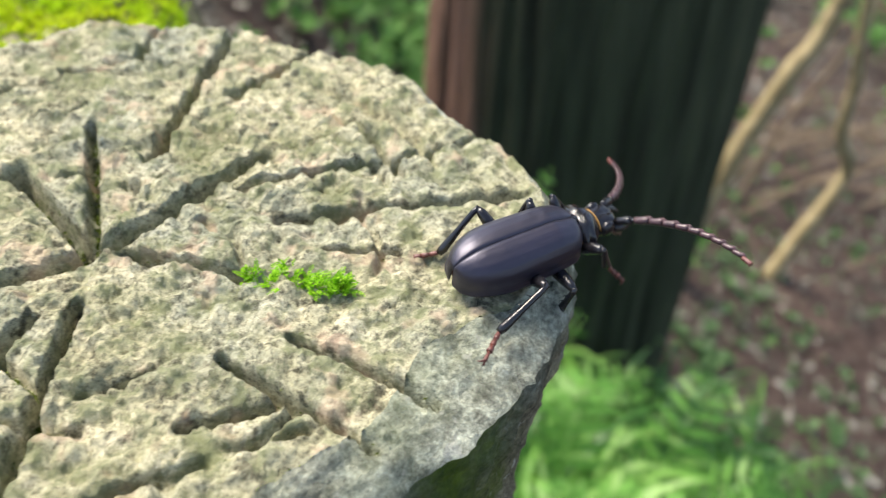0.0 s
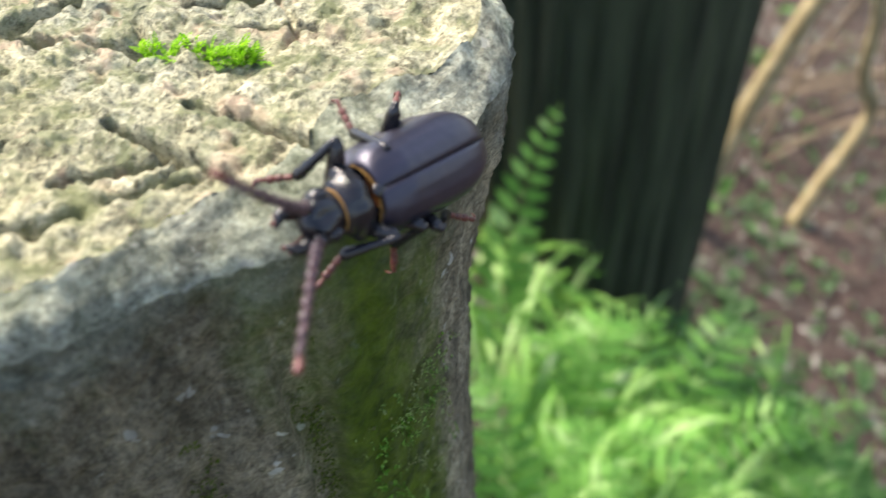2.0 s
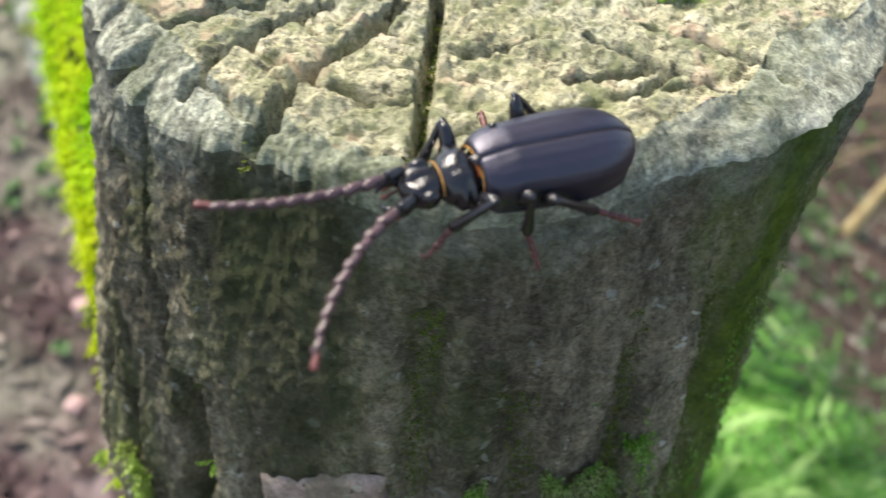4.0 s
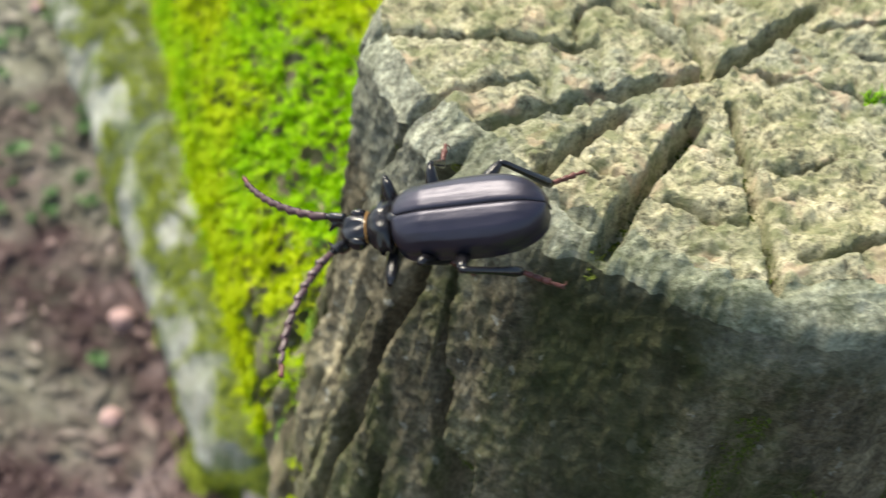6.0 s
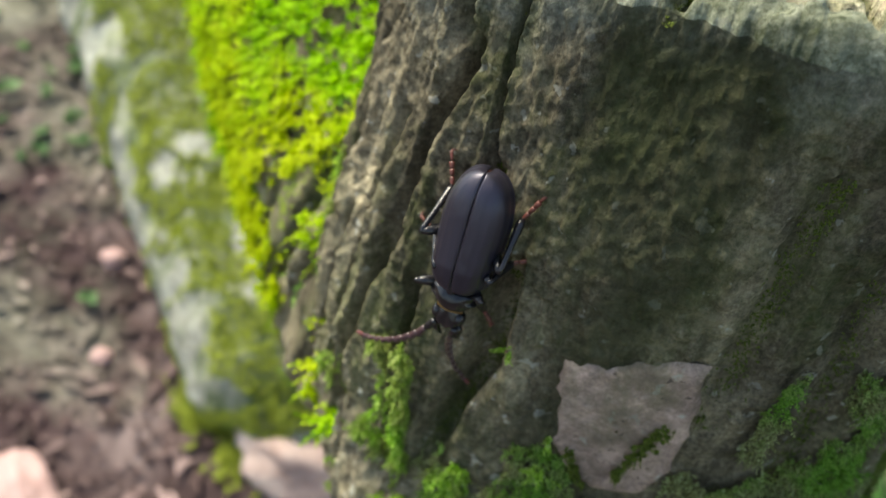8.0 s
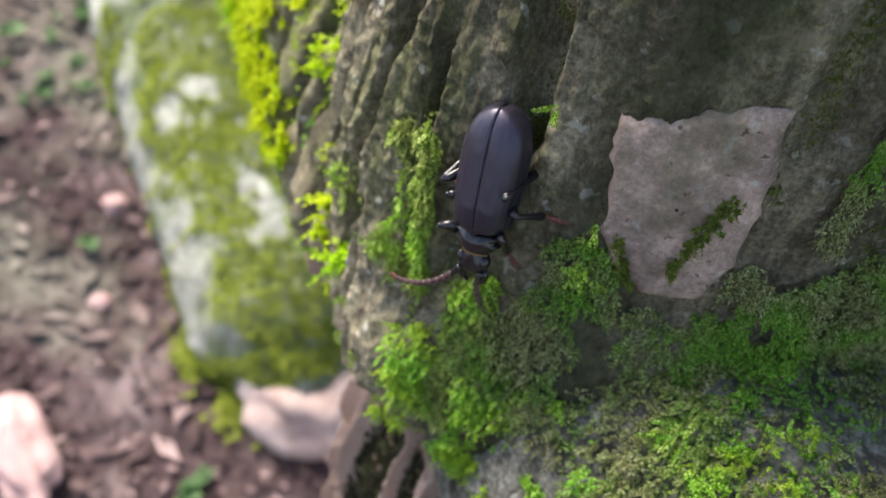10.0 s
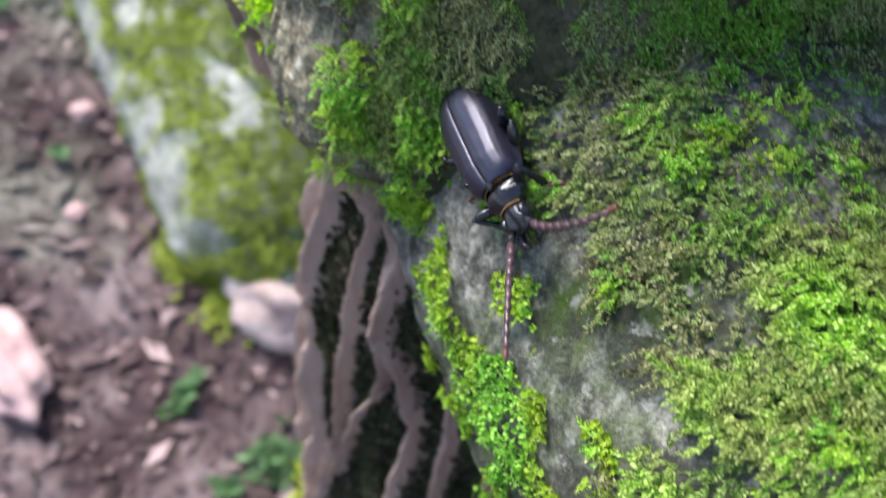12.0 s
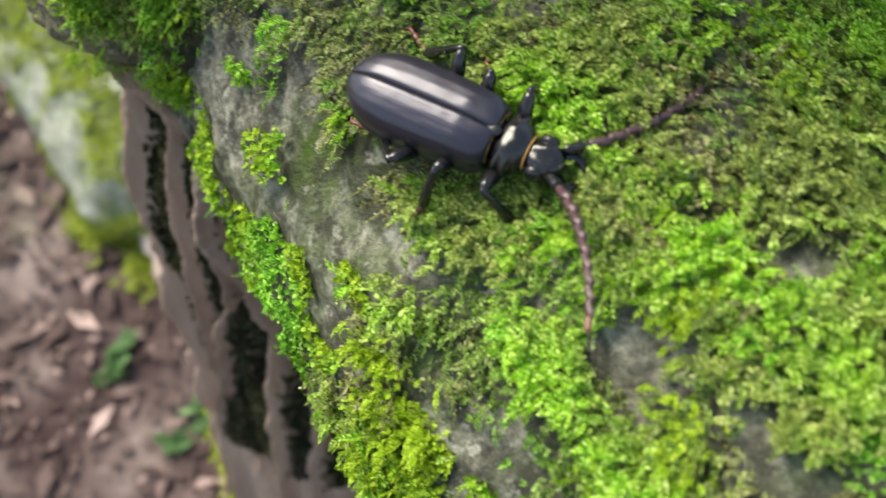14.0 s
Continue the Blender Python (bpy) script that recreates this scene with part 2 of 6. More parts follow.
M_MOSS_PLUME = leafy("plume_moss", [(0.0, (0.045, 0.13, 0.006)), (0.30, (0.15, 0.37, 0.014)), (0.70, (0.36, 0.63, 0.05)), (1.0, (0.62, 0.84, 0.24))], 0.45, 0.55, [(0.0, (0.07, 0.09, 0.02)), (0.45, (0.20, 0.25, 0.06)), (0.8, (0.35, 0.41, 0.12)), (1.0, (0.50, 0.56, 0.22))], 38)


# near-black moss tone that also paints shade into the shaft's hollows
M_SHADE_MOSS = leafy("shade_black_moss", [(0.0, (0.022, 0.024, 0.012)), (0.7, (0.050, 0.052, 0.027)), (1.0, (0.09, 0.09, 0.045))], 0.15, 0.9)
M_MOSS_SPRIG = leafy("sprig_moss", [(0.0, (0.08, 0.24, 0.008)), (0.5, (0.20, 0.46, 0.012)), (1.0, (0.40, 0.68, 0.05))], 0.45, 0.6)


def leaf_mould():
    """Browner soil past the fence, where leaves rot on the slope."""
    nt = M_SOIL.node_tree
    b = nt.nodes["Principled BSDF"]
    old = b.inputs["Base Color"].links[0].from_socket
    sp = nt.nodes.new("ShaderNodeSeparateXYZ")
    nt.links.new(coords(nt), sp.inputs[0])
    off = maths(nt, "ADD", maths(nt, "MULTIPLY", sp.outputs[0], 0.9), maths(nt, "MULTIPLY", sp.outputs[1], 0.43))
    stony = ramp(nt, maths(nt, "SUBTRACT", uphill(nt), 0.45), [(0.40, 0.0), (0.66, 0.82)])
    old = mix(nt, stony, old, ramp(nt, tex(nt, 30, 6, 0.65), [(0.3, (0.085, 0.090, 0.062)), (0.5, (0.19, 0.195, 0.150)), (0.7, (0.31, 0.31, 0.26))]))
    brown = ramp(nt, tex(nt, 26, 8, 0.7), [(0.32, (0.018, 0.012, 0.009)), (0.48, (0.046, 0.031, 0.025)), (0.62, (0.100, 0.070, 0.056)), (0.74, (0.25, 0.19, 0.155))])
    nt.links.new(mix(nt, ramp(nt, off, [(0.1, 0.0), (0.35, 1.0)]), old, brown), b.inputs["Base Color"])


leaf_mould()
M_LITTER = leafy("dead_leaves", [(0.0, (0.022, 0.013, 0.013)), (0.45, (0.070, 0.045, 0.045)), (0.76, (0.115, 0.080, 0.080)), (0.93, (0.19, 0.135, 0.133)), (1.0, (0.42, 0.31, 0.30))], 0.15, 0.7, [(0.0, (0.085, 0.086, 0.068)), (0.6, (0.155, 0.155, 0.127)), (1.0, (0.28, 0.27, 0.23))], 0)
M_FERN = leafy("fern_leaf", [(0.0, (0.09, 0.26, 0.05)), (0.6, (0.22, 0.48, 0.11)), (1.0, (0.46, 0.70, 0.28))], 0.5)
M_HERB = leafy("herb_leaf", [(0.0, (0.055, 0.12, 0.045)), (0.6, (0.11, 0.21, 0.085)), (1.0, (0.21, 0.34, 0.16))], 0.4)
M_LANCE = leafy("lance_leaf", [(0.0, (0.05, 0.16, 0.03)), (0.5, (0.24, 0.52, 0.09)), (1.0, (0.55, 0.80, 0.30))], 0.5, 0.45)
M_GRASS = leafy("undergrowth_leaf", [(0.0, (0.05, 0.13, 0.035)), (0.6, (0.13, 0.29, 0.08)), (1.0, (0.24, 0.44, 0.14))], 0.45)
M_BARK_BASE = plain("cedar_bark", [(0.3, (0.018, 0.019, 0.013)), (0.5, (0.036, 0.045, 0.027)), (0.66, (0.07, 0.08, 0.048)), (0.78, (0.15, 0.09, 0.06))], 9, 0.95, 22, 0.02, (3, 3, 0.22))


def cedar_bark():
    """Grey-black ridged bark with a reddish strip where the outer bark has peeled."""
    m = M_BARK_BASE
    nt = m.node_tree
    b = nt.nodes["Principled BSDF"]
    old = b.inputs["Base Color"].links[0].from_socket
    sp = nt.nodes.new("ShaderNodeSeparateXYZ")
    nt.links.new(coords(nt), sp.inputs[0])
    strip = ramp(nt, maths(nt, "ADD", maths(nt, "MULTIPLY", sp.outputs[0], -3.0), maths(nt, "MULTIPLY", tex(nt, 3, 4, stretch=(2, 2, 0.3)), 1.0)), [(0.06, 0.0), (0.36, 0.9)])
    red = ramp(nt, tex(nt, 12, 5, 0.6, stretch=(3, 3, 0.2)), [(0.35, (0.10, 0.060, 0.043)), (0.65, (0.28, 0.160, 0.115))])
    nt.links.new(mix(nt, strip, old, red), b.inputs["Base Color"])
    return m


M_BARK = cedar_bark()
M_WOOD = plain("pale_stem", [(0.3, (0.18, 0.14, 0.07)), (0.7, (0.40, 0.33, 0.19))], 20, 0.8, 80, 0.003)
M_TWIG = plain("dead_twig", [(0.3, (0.10, 0.075, 0.05)), (0.7, (0.26, 0.20, 0.14))], 20, 0.9)
M_STONE = plain("pink_stone", [(0.3, (0.28, 0.18, 0.175)), (0.7, (0.48, 0.34, 0.33))], 25, 0.85, 90, 0.002)
M_BEIGE = plain("beige_stone", [(0.3, (0.26, 0.18, 0.16)), (0.5, (0.44, 0.34, 0.31)), (0.7, (0.60, 0.51, 0.46))], 22, 0.9, 90, 0.003)
M_ELYTRA = plain("satin_black_chitin", [(0.3, (0.007, 0.007, 0.011)), (0.7, (0.015, 0.013, 0.022))], 420, 0.42, 620, 0.00026, bstr=0.45, stretch=(1, 0.12, 1))
M_ELYTRA.node_tree.nodes["Principled BSDF"].inputs["Specular IOR Level"].default_value = 0.6
M_ELYTRA.node_tree.nodes["Principled BSDF"].inputs["Coat Weight"].default_value = 0.18
M_ELYTRA.node_tree.nodes["Principled BSDF"].inputs["Coat Roughness"].default_value = 0.3
M_ELYTRA.node_tree.nodes["Principled BSDF"].inputs["Specular Tint"].default_value = (0.80, 0.78, 1.0, 1)
M_CHITIN = plain("glossy_black_chitin", [(0.3, (0.006, 0.006, 0.008)), (0.7, (0.014, 0.013, 0.015))], 600, 0.22, 2600, 0.00012, bstr=0.4)
M_FEELER = plain("plum_chitin", [(0.3, (0.035, 0.018, 0.022)), (0.7, (0.085, 0.045, 0.050))], 700, 0.33, 2600, 0.0001, bstr=0.3)


def banded_belly():
    """Dark red-brown plates with a narrow orange rim each."""
    m, nt, b = material("brown_chitin", 0.38)
    sp = nt.nodes.new("ShaderNodeSeparateXYZ")
    nt.links.new(coords(nt), sp.inputs[0])
    seg = maths(nt, "FRACT", maths(nt, "ADD", maths(nt, "MULTIPLY", sp.outputs[1], 294.0), maths(nt, "MULTIPLY", tex(nt, 300, 3), 0.25)), 0)
    nt.links.new(ramp(nt, seg, [(0.0, (0.05, 0.012, 0.008)), (0.55, (0.09, 0.022, 0.012)), (0.72, (0.38, 0.12, 0.03)), (0.9, (0.30, 0.08, 0.022)), (1.0, (0.05, 0.012, 0.008))]), b.inputs["Base Color"])
    return m


M_BROWN = banded_belly()
M_TIP = plain("dull_red_chitin", [(0.3, (0.075, 0.020, 0.020)), (0.7, (0.16, 0.045, 0.040))], 700, 0.4)
M_HAIR = plain("golden_hair", [(0.3, (0.16, 0.085, 0.026)), (0.7, (0.32, 0.175, 0.05))], 800, 0.6)
M_RED = plain("orange_red_tarsus", [(0.3, (0.058, 0.018, 0.014)), (0.7, (0.14, 0.038, 0.026))], 700, 0.45)


# ---- building helpers ----
def mesh(name, verts, faces, mats, smooth=True):
    """A mesh from points and faces; faces may be an array of equal polygons."""
    me = bpy.data.meshes.new(name)
    v = np.asarray(verts, dtype=np.float32).reshape(-1, 3)
    if isinstance(faces, np.ndarray):
        k = faces.shape[1]
        me.vertices.add(len(v))
        me.vertices.foreach_set("co", v.ravel())
        me.loops.add(faces.size)
        me.loops.foreach_set("vertex_index", faces.ravel().astype(np.int32))
        me.polygons.add(len(faces))
        me.polygons.foreach_set("loop_start", np.arange(0, faces.size, k, dtype=np.int32))
        me.update(calc_edges=True)
        me.validate()
    else:
        me.from_pydata([tuple(map(float, p)) for p in v], [], faces)
    me.materials.append(mats)
    if smooth:
        me.polygons.foreach_set("use_smooth", [True] * len(me.polygons))
    me.update()
    return me


def part(name, me, parent=None, label="", at=None):
    ob = new(name, me)
    if parent:
        ob.parent = parent
    if at is not None:
        ob.matrix_basis = at
    if label:
        ob["label"] = label
    return ob


def grid_faces(nu, nv, wrap_u=False, flip=False):
    i, j = np.meshgrid(np.arange(nu if wrap_u else nu - 1), np.arange(nv - 1), indexing="ij")
    a, b = i * nv + j, ((i + 1) % nu) * nv + j
    q = np.stack([a, b, b + 1, a + 1], -1).reshape(-1, 4)
    return q[:, ::-1].copy() if flip else q


def fbm(x, y, z, octaves=4):
    return noise.fractal((x, y, z), 1.0, 2.0, octaves)


def fbms(p, scale, octaves=4, shift=0.0):
    """Noise at many points."""
    return np.array([noise.fractal((x * scale + shift, y * scale, z * scale), 1.0, 2.0, octaves) for x, y, z in np.asarray(p, float)])


def sstep(a, b, x):
    t = np.clip((x - a) / (b - a), 0, 1)
    return t * t * (3 - 2 * t)


def bell(x, mid, wide):
    return np.exp(-(((x - mid + 180) % 360 - 180) / wide) ** 2)


# ---- fence post: a cast concrete log ----
TOP = 0.80
RAIL_DIR = Vector((0.43, -0.90, -0.20)).normalized()
RAIL_MID = Vector((-0.018, -0.0086, 0.575))
# joints between the cast bark plates: angle above, angle below, z above, z below, half width, depth
JOINTS = [(214.5, 212.0, 0.793, 0.768, 0.0030, 0.0110), (216.0, 210.5, 0.768, 0.700, 0.0034, 0.0110), (210.5, 205.0, 0.700, 0.610, 0.0022, 0.0090), (202.0, 188.5, 0.790, 0.735, 0.0020, 0.0100),
          (188.5, 189.0, 0.740, 0.555, 0.0030, 0.0120), (204.0, 203.0, 0.735, 0.640, 0.0018, 0.0090), (197.0, 195.0, 0.690, 0.560, 0.0026, 0.0100), (219.0, 221.0, 0.702, 0.640, 0.0020, 0.0075),
          (221.5, 226.0, 0.788, 0.742, 0.0012, 0.0080), (226.0, 231.0, 0.745, 0.705, 0.0022, 0.0090), (231.5, 232.5, 0.722, 0.684, 0.0042, 0.0090), (232.0, 227.0, 0.690, 0.645, 0.0032, 0.0090), (181.0, 178.0, 0.790, 0.560, 0.0024, 0.0080), (172.0, 168.0, 0.790, 0.550, 0.0022, 0.0070),
          (299.0, 304.0, 0.760, 0.550, 0.0040, 0.0025), (209.5, 213.0, 0.640, 0.560, 0.0020, 0.0080),
          (271.0, 266.0, 0.770, 0.690, 0.0044, 0.0020), (283.0, 286.0, 0.745, 0.580, 0.0056, 0.0020), (314.0, 321.0, 0.775, 0.580, 0.0042, 0.0030)]
# crooked ribs of bare cast bark below the rails: angle and height of the points they run through, half width
RIBS = [([(203, 0.58), (202, 0.50), (201, 0.40), (200, 0.20)], 0.0040), ([(219, 0.57), (216.5, 0.50), (214, 0.45), (212, 0.41), (208, 0.35), (206, 0.22)], 0.0027),
        ([(222, 0.56), (225.5, 0.51), (226.5, 0.475), (221, 0.445), (215, 0.404), (209, 0.36)], 0.0022), ([(225, 0.50), (229, 0.483), (232, 0.45), (230, 0.40), (226, 0.33), (222, 0.22)], 0.0034),
        ([(242, 0.56), (239, 0.50), (240, 0.44), (236, 0.36), (232, 0.22)], 0.0040), ([(254, 0.55), (251, 0.48), (250, 0.42), (246, 0.34), (242, 0.22)], 0.0044),
        ([(192, 0.58), (189, 0.48), (190, 0.38), (186, 0.20)], 0.0036), ([(180, 0.58), (178, 0.46), (175, 0.30)], 0.0040), ([(168, 0.58), (165, 0.40)], 0.0042), ([(268, 0.55), (262, 0.42), (255, 0.25)], 0.0040)]


def offset_circle(a, cx, cy, r):
    ca, sa = np.cos(np.radians(a)), np.sin(np.radians(a))
    along, across = cx * ca + cy * sa, cx * sa - cy * ca
    return along + np.sqrt(r * r - across * across)


def rim_radius(a):
    """The worn outline of the end face."""
    r = offset_circle(a, 0.002, 0.013, 0.0975)
    r = r - 0.0120 * sstep(8, 30, (a + 20) % 360 - 20) * (1 - sstep(78, 104, a)) + 0.0030 * bell(a, 120, 14)
    return r + 0.0035 * bell(a, 352, 14) - 0.0030 * bell(a, 303, 14) + 0.004 * bell(a, 178, 10) - 0.003 * bell(a, 243, 14) + 0.002 * bell(a, 276, 10) + 0.0010 * bell(a, 287, 9) + 0.0032 * bell(a, 275, 20)


def side_radius(a, z):
    r = offset_circle(a, -0.006, 0.004, 0.0965)
    r = r + (rim_radius(a) - r) * sstep(0.725, 0.795, z)
    left = sstep(150, 185, a) * (1 - sstep(203, 262, a))
    r = r + 0.019 * left * sstep(0.755, 0.64, z) * sstep(0.53, 0.575, z)
    r = r + 0.009 * bell(a, 222, 13) * sstep(0.625, 0.598, z) * sstep(0.572, 0.586, z) + 0.009 * bell(a, 250, 16) * sstep(0.655, 0.620, z) * sstep(0.53, 0.57, z)
    # below the rails the shaft spreads towards its foot
    r = r + (0.012 * left + 0.08 * (0.52 - z) * (0.35 + 0.65 * left)) * sstep(0.56, 0.50, z)
    return r


def rib_height(a, z):
    """1 on the crest of a rib, 0 in the hollows between."""
    high = 0 * a + 0 * z
    for line, w in RIBS:
        at, zt = np.array(line)[::-1].T
        mid = np.interp(z, zt, at) + 0.30 * np.sin(z * 70 + at[0]) + 0.25 * np.sin(z * 230 + 2 * at[0])
        d = ((a - mid + 180) % 360 - 180) * math.pi / 180 * 0.11
        wide = w * (0.85 + 0.20 * np.sin(z * 47 + at[0]))
        high = np.maximum(high, np.exp(-np.abs(d / wide) ** 1.8) * sstep(zt[0] - 0.03, zt[0] + 0.02, z))
    return high


def joint_cut(a, z):
    cut = 0
    for a1, a0, z1, z0, w, depth in JOINTS:
        depth, lip = (1.25 * depth, 0.16) if a1 < 220 else (depth, 0.05)
        mid = a0 + (a1 - a0) * np.clip((z - z0) / (z1 - z0), 0, 1) + 0.45 * np.sin(z * 55 + a1) + 0.22 * np.sin(z * 240 + a1)
        d = ((a - mid + 180) % 360 - 180) * math.pi / 180 * 0.1
        cut = cut + depth * (1.25 * np.exp(-(d / (1.2 * w)) ** 6) - lip * np.tanh(d / 0.0006) * np.exp(-(d / 0.011) ** 2)) * sstep(z0 - 0.012, z0 + 0.02, z) * (1 - sstep(z1 - 0.015, z1 + 0.008, z))
    return cut + 0.009 * sstep(158, 172, a) * (1 - sstep(266, 285, a)) * (1 - sstep(0.555, 0.585, z)) * (1 - rib_height(a, z))


def shaft_surface(a, z):
    """Radius of the weathered shaft at angles a and heights z."""
    r = side_radius(a, z) - joint_cut(a, z)
    ca, sa = np.cos(np.radians(a)), np.sin(np.radians(a))
    p = np.stack([ca * 0.1, sa * 0.1, z], -1).reshape(-1, 3)
    rough = 0.0018 * fbms(p * (1, 1, 0.35), 28, 3) + 0.0012 * fbms(p * (1, 1, 0.45), 120, 4, 4.0) + 0.0010 * fbms(p, 330, 3, 7.0)
    grain = 0.0016 * fbms(p * (1, 1, 0.16), 190, 3, 2.0).reshape(np.shape(r)) * sstep(165, 180, a) * (1 - sstep(228, 246, a))
    # below the rails the hollows are lumpy
    lumps = 0.006 * fbms(p * (1, 1, 0.3), 48, 3, 5.0).reshape(np.shape(r)) * (1 - sstep(0.52, 0.56, z)) * sstep(150, 180, a) * (1 - sstep(262, 290, a))
    return r + rough.reshape(np.shape(r)) + grain * (1 - sstep(0.765, 0.785, z)) + lumps


# carved cracks of the end face, in millimetres: x0 y0 x1 y1, half width, depth
CRACKS = [(-6, -5, 25, 34, 1.6, 3.0), (0, -4, 29, -12, 1.3, 2.6), (22, 20, 78, 42, 1.1, 2.4), (33, 9, 90, 19, 1.2, 2.6), (41, -29, 70, -44, 0.85, 2.6), (28, -36, 60, -56, 0.85, 2.6),
          (24, -53, 40, -47, 1.0, 2.0), (5, 98, -3, 31, 1.4, 2.6), (32, 88, 12, 62, 1.2, 2.2), (-17, 104, -20, 82, 1.0, 1.8), (-5, -20, -3, -82, 1.1, 2.0), (-7, -4, -34, 24, 1.6, 2.8),
          (-9, -6, -62, -38, 1.7, 3.2), (-22, 45, -8, 0, 1.2, 1.8)]
CRACKS += [(-94, -3, -38, 1, 1.3, 2.6), (-80, -32, -52, -18, 1.2, 2.4)]
CRACKS += [(-30, -27, -52, -58, 1.5, 2.8), (-13, -26, -40, -80, 1.6, 2.8)]
CRACKS += [(-22, -59, -7, -66, 0.9, 1.8), (-19, -34, -6, -44, 0.8, 1.4)]
CRACKS += [(45, -2, 61, -2, 0.9, 1.4), (-38, 73, -18, 72, 1.2, 1.8)]
CRACKS += [(37, -57, 47, -53, 0.9, 1.8), (-38, 48, -26, 55, 1.0, 1.6)]


# broken growth rings: radius in millimetres, start and span in degrees, half width, depth
_g = np.random.default_rng(31)
ARCS = [(_g.uniform(26, 88), _g.uniform(0, 360), _g.uniform(14, 36), _g.uniform(0.9, 1.5), _g.uniform(1.4, 2.6)) for _ in range(34)]
ARCS = [k for k in ARCS if not (k[0] > 38 and 255 < k[1] < 350)]
ARCS += [(48, 262, 24, 1.2, 2.4), (58, 255, 20, 1.2, 2.4), (66, 276, 30, 1.3, 2.6), (64, 306, 16, 1.2, 2.4), (40, 280, 26, 1.1, 2.0), (80, 112, 16, 1.3, 2.2)]


def face_height(x, y):
    """Relief of the end face over flat arrays x, y (metres)."""
    p = np.stack([x, y, np.zeros_like(x)], -1)
    wob = 0.0016 * fbms(p, 90, 3, 9.0)
    wide = 1 + 0.35 * fbms(p, 70, 2, 3.0)
    z = 0.0017 * fbms(p, 55, 4, 2.0) + 0.0014 * fbms(p, 150, 3, 6.0) + 0.0011 * fbms(p, 420, 3, 1.0) + 0.0004 * np.tanh(fbms(p, 62, 4, 15.0) / 0.035)
    ring = np.hypot(x + 0.006, y + 0.006) + 0.004 * fbms(p, 35, 3, 5.0)
    z += 0.00045 * np.sin(ring * 2 * math.pi / 0.0085)
    turn = np.degrees(np.arctan2(y + 0.006, x + 0.006)) % 360
    for radius, start, span, w, depth in ARCS:
        off = (turn - start) % 360
        inside = sstep(0, 4, off) * (1 - sstep(span - 4, span, off))
        z -= 1.5 * inside * depth / 1000 * np.exp(-np.abs((ring + wob * 0.6 - radius / 1000) / (w / 1000 * wide)) ** 3)
    for x0, y0, x1, y1, w, depth in CRACKS:
        ax, ay, dx, dy = x0 / 1000, y0 / 1000, (x1 - x0) / 1000, (y1 - y0) / 1000
        t = np.clip(((x - ax) * dx + (y - ay) * dy) / (dx * dx + dy * dy), 0, 1)
        d = np.hypot(x - ax - t * dx, y - ay - t * dy) + wob * 0.3
        z -= 3.5 * depth / 1000 * np.exp(-np.abs(d / (1.3 * w / 1000 * wide)) ** 4)
    return z


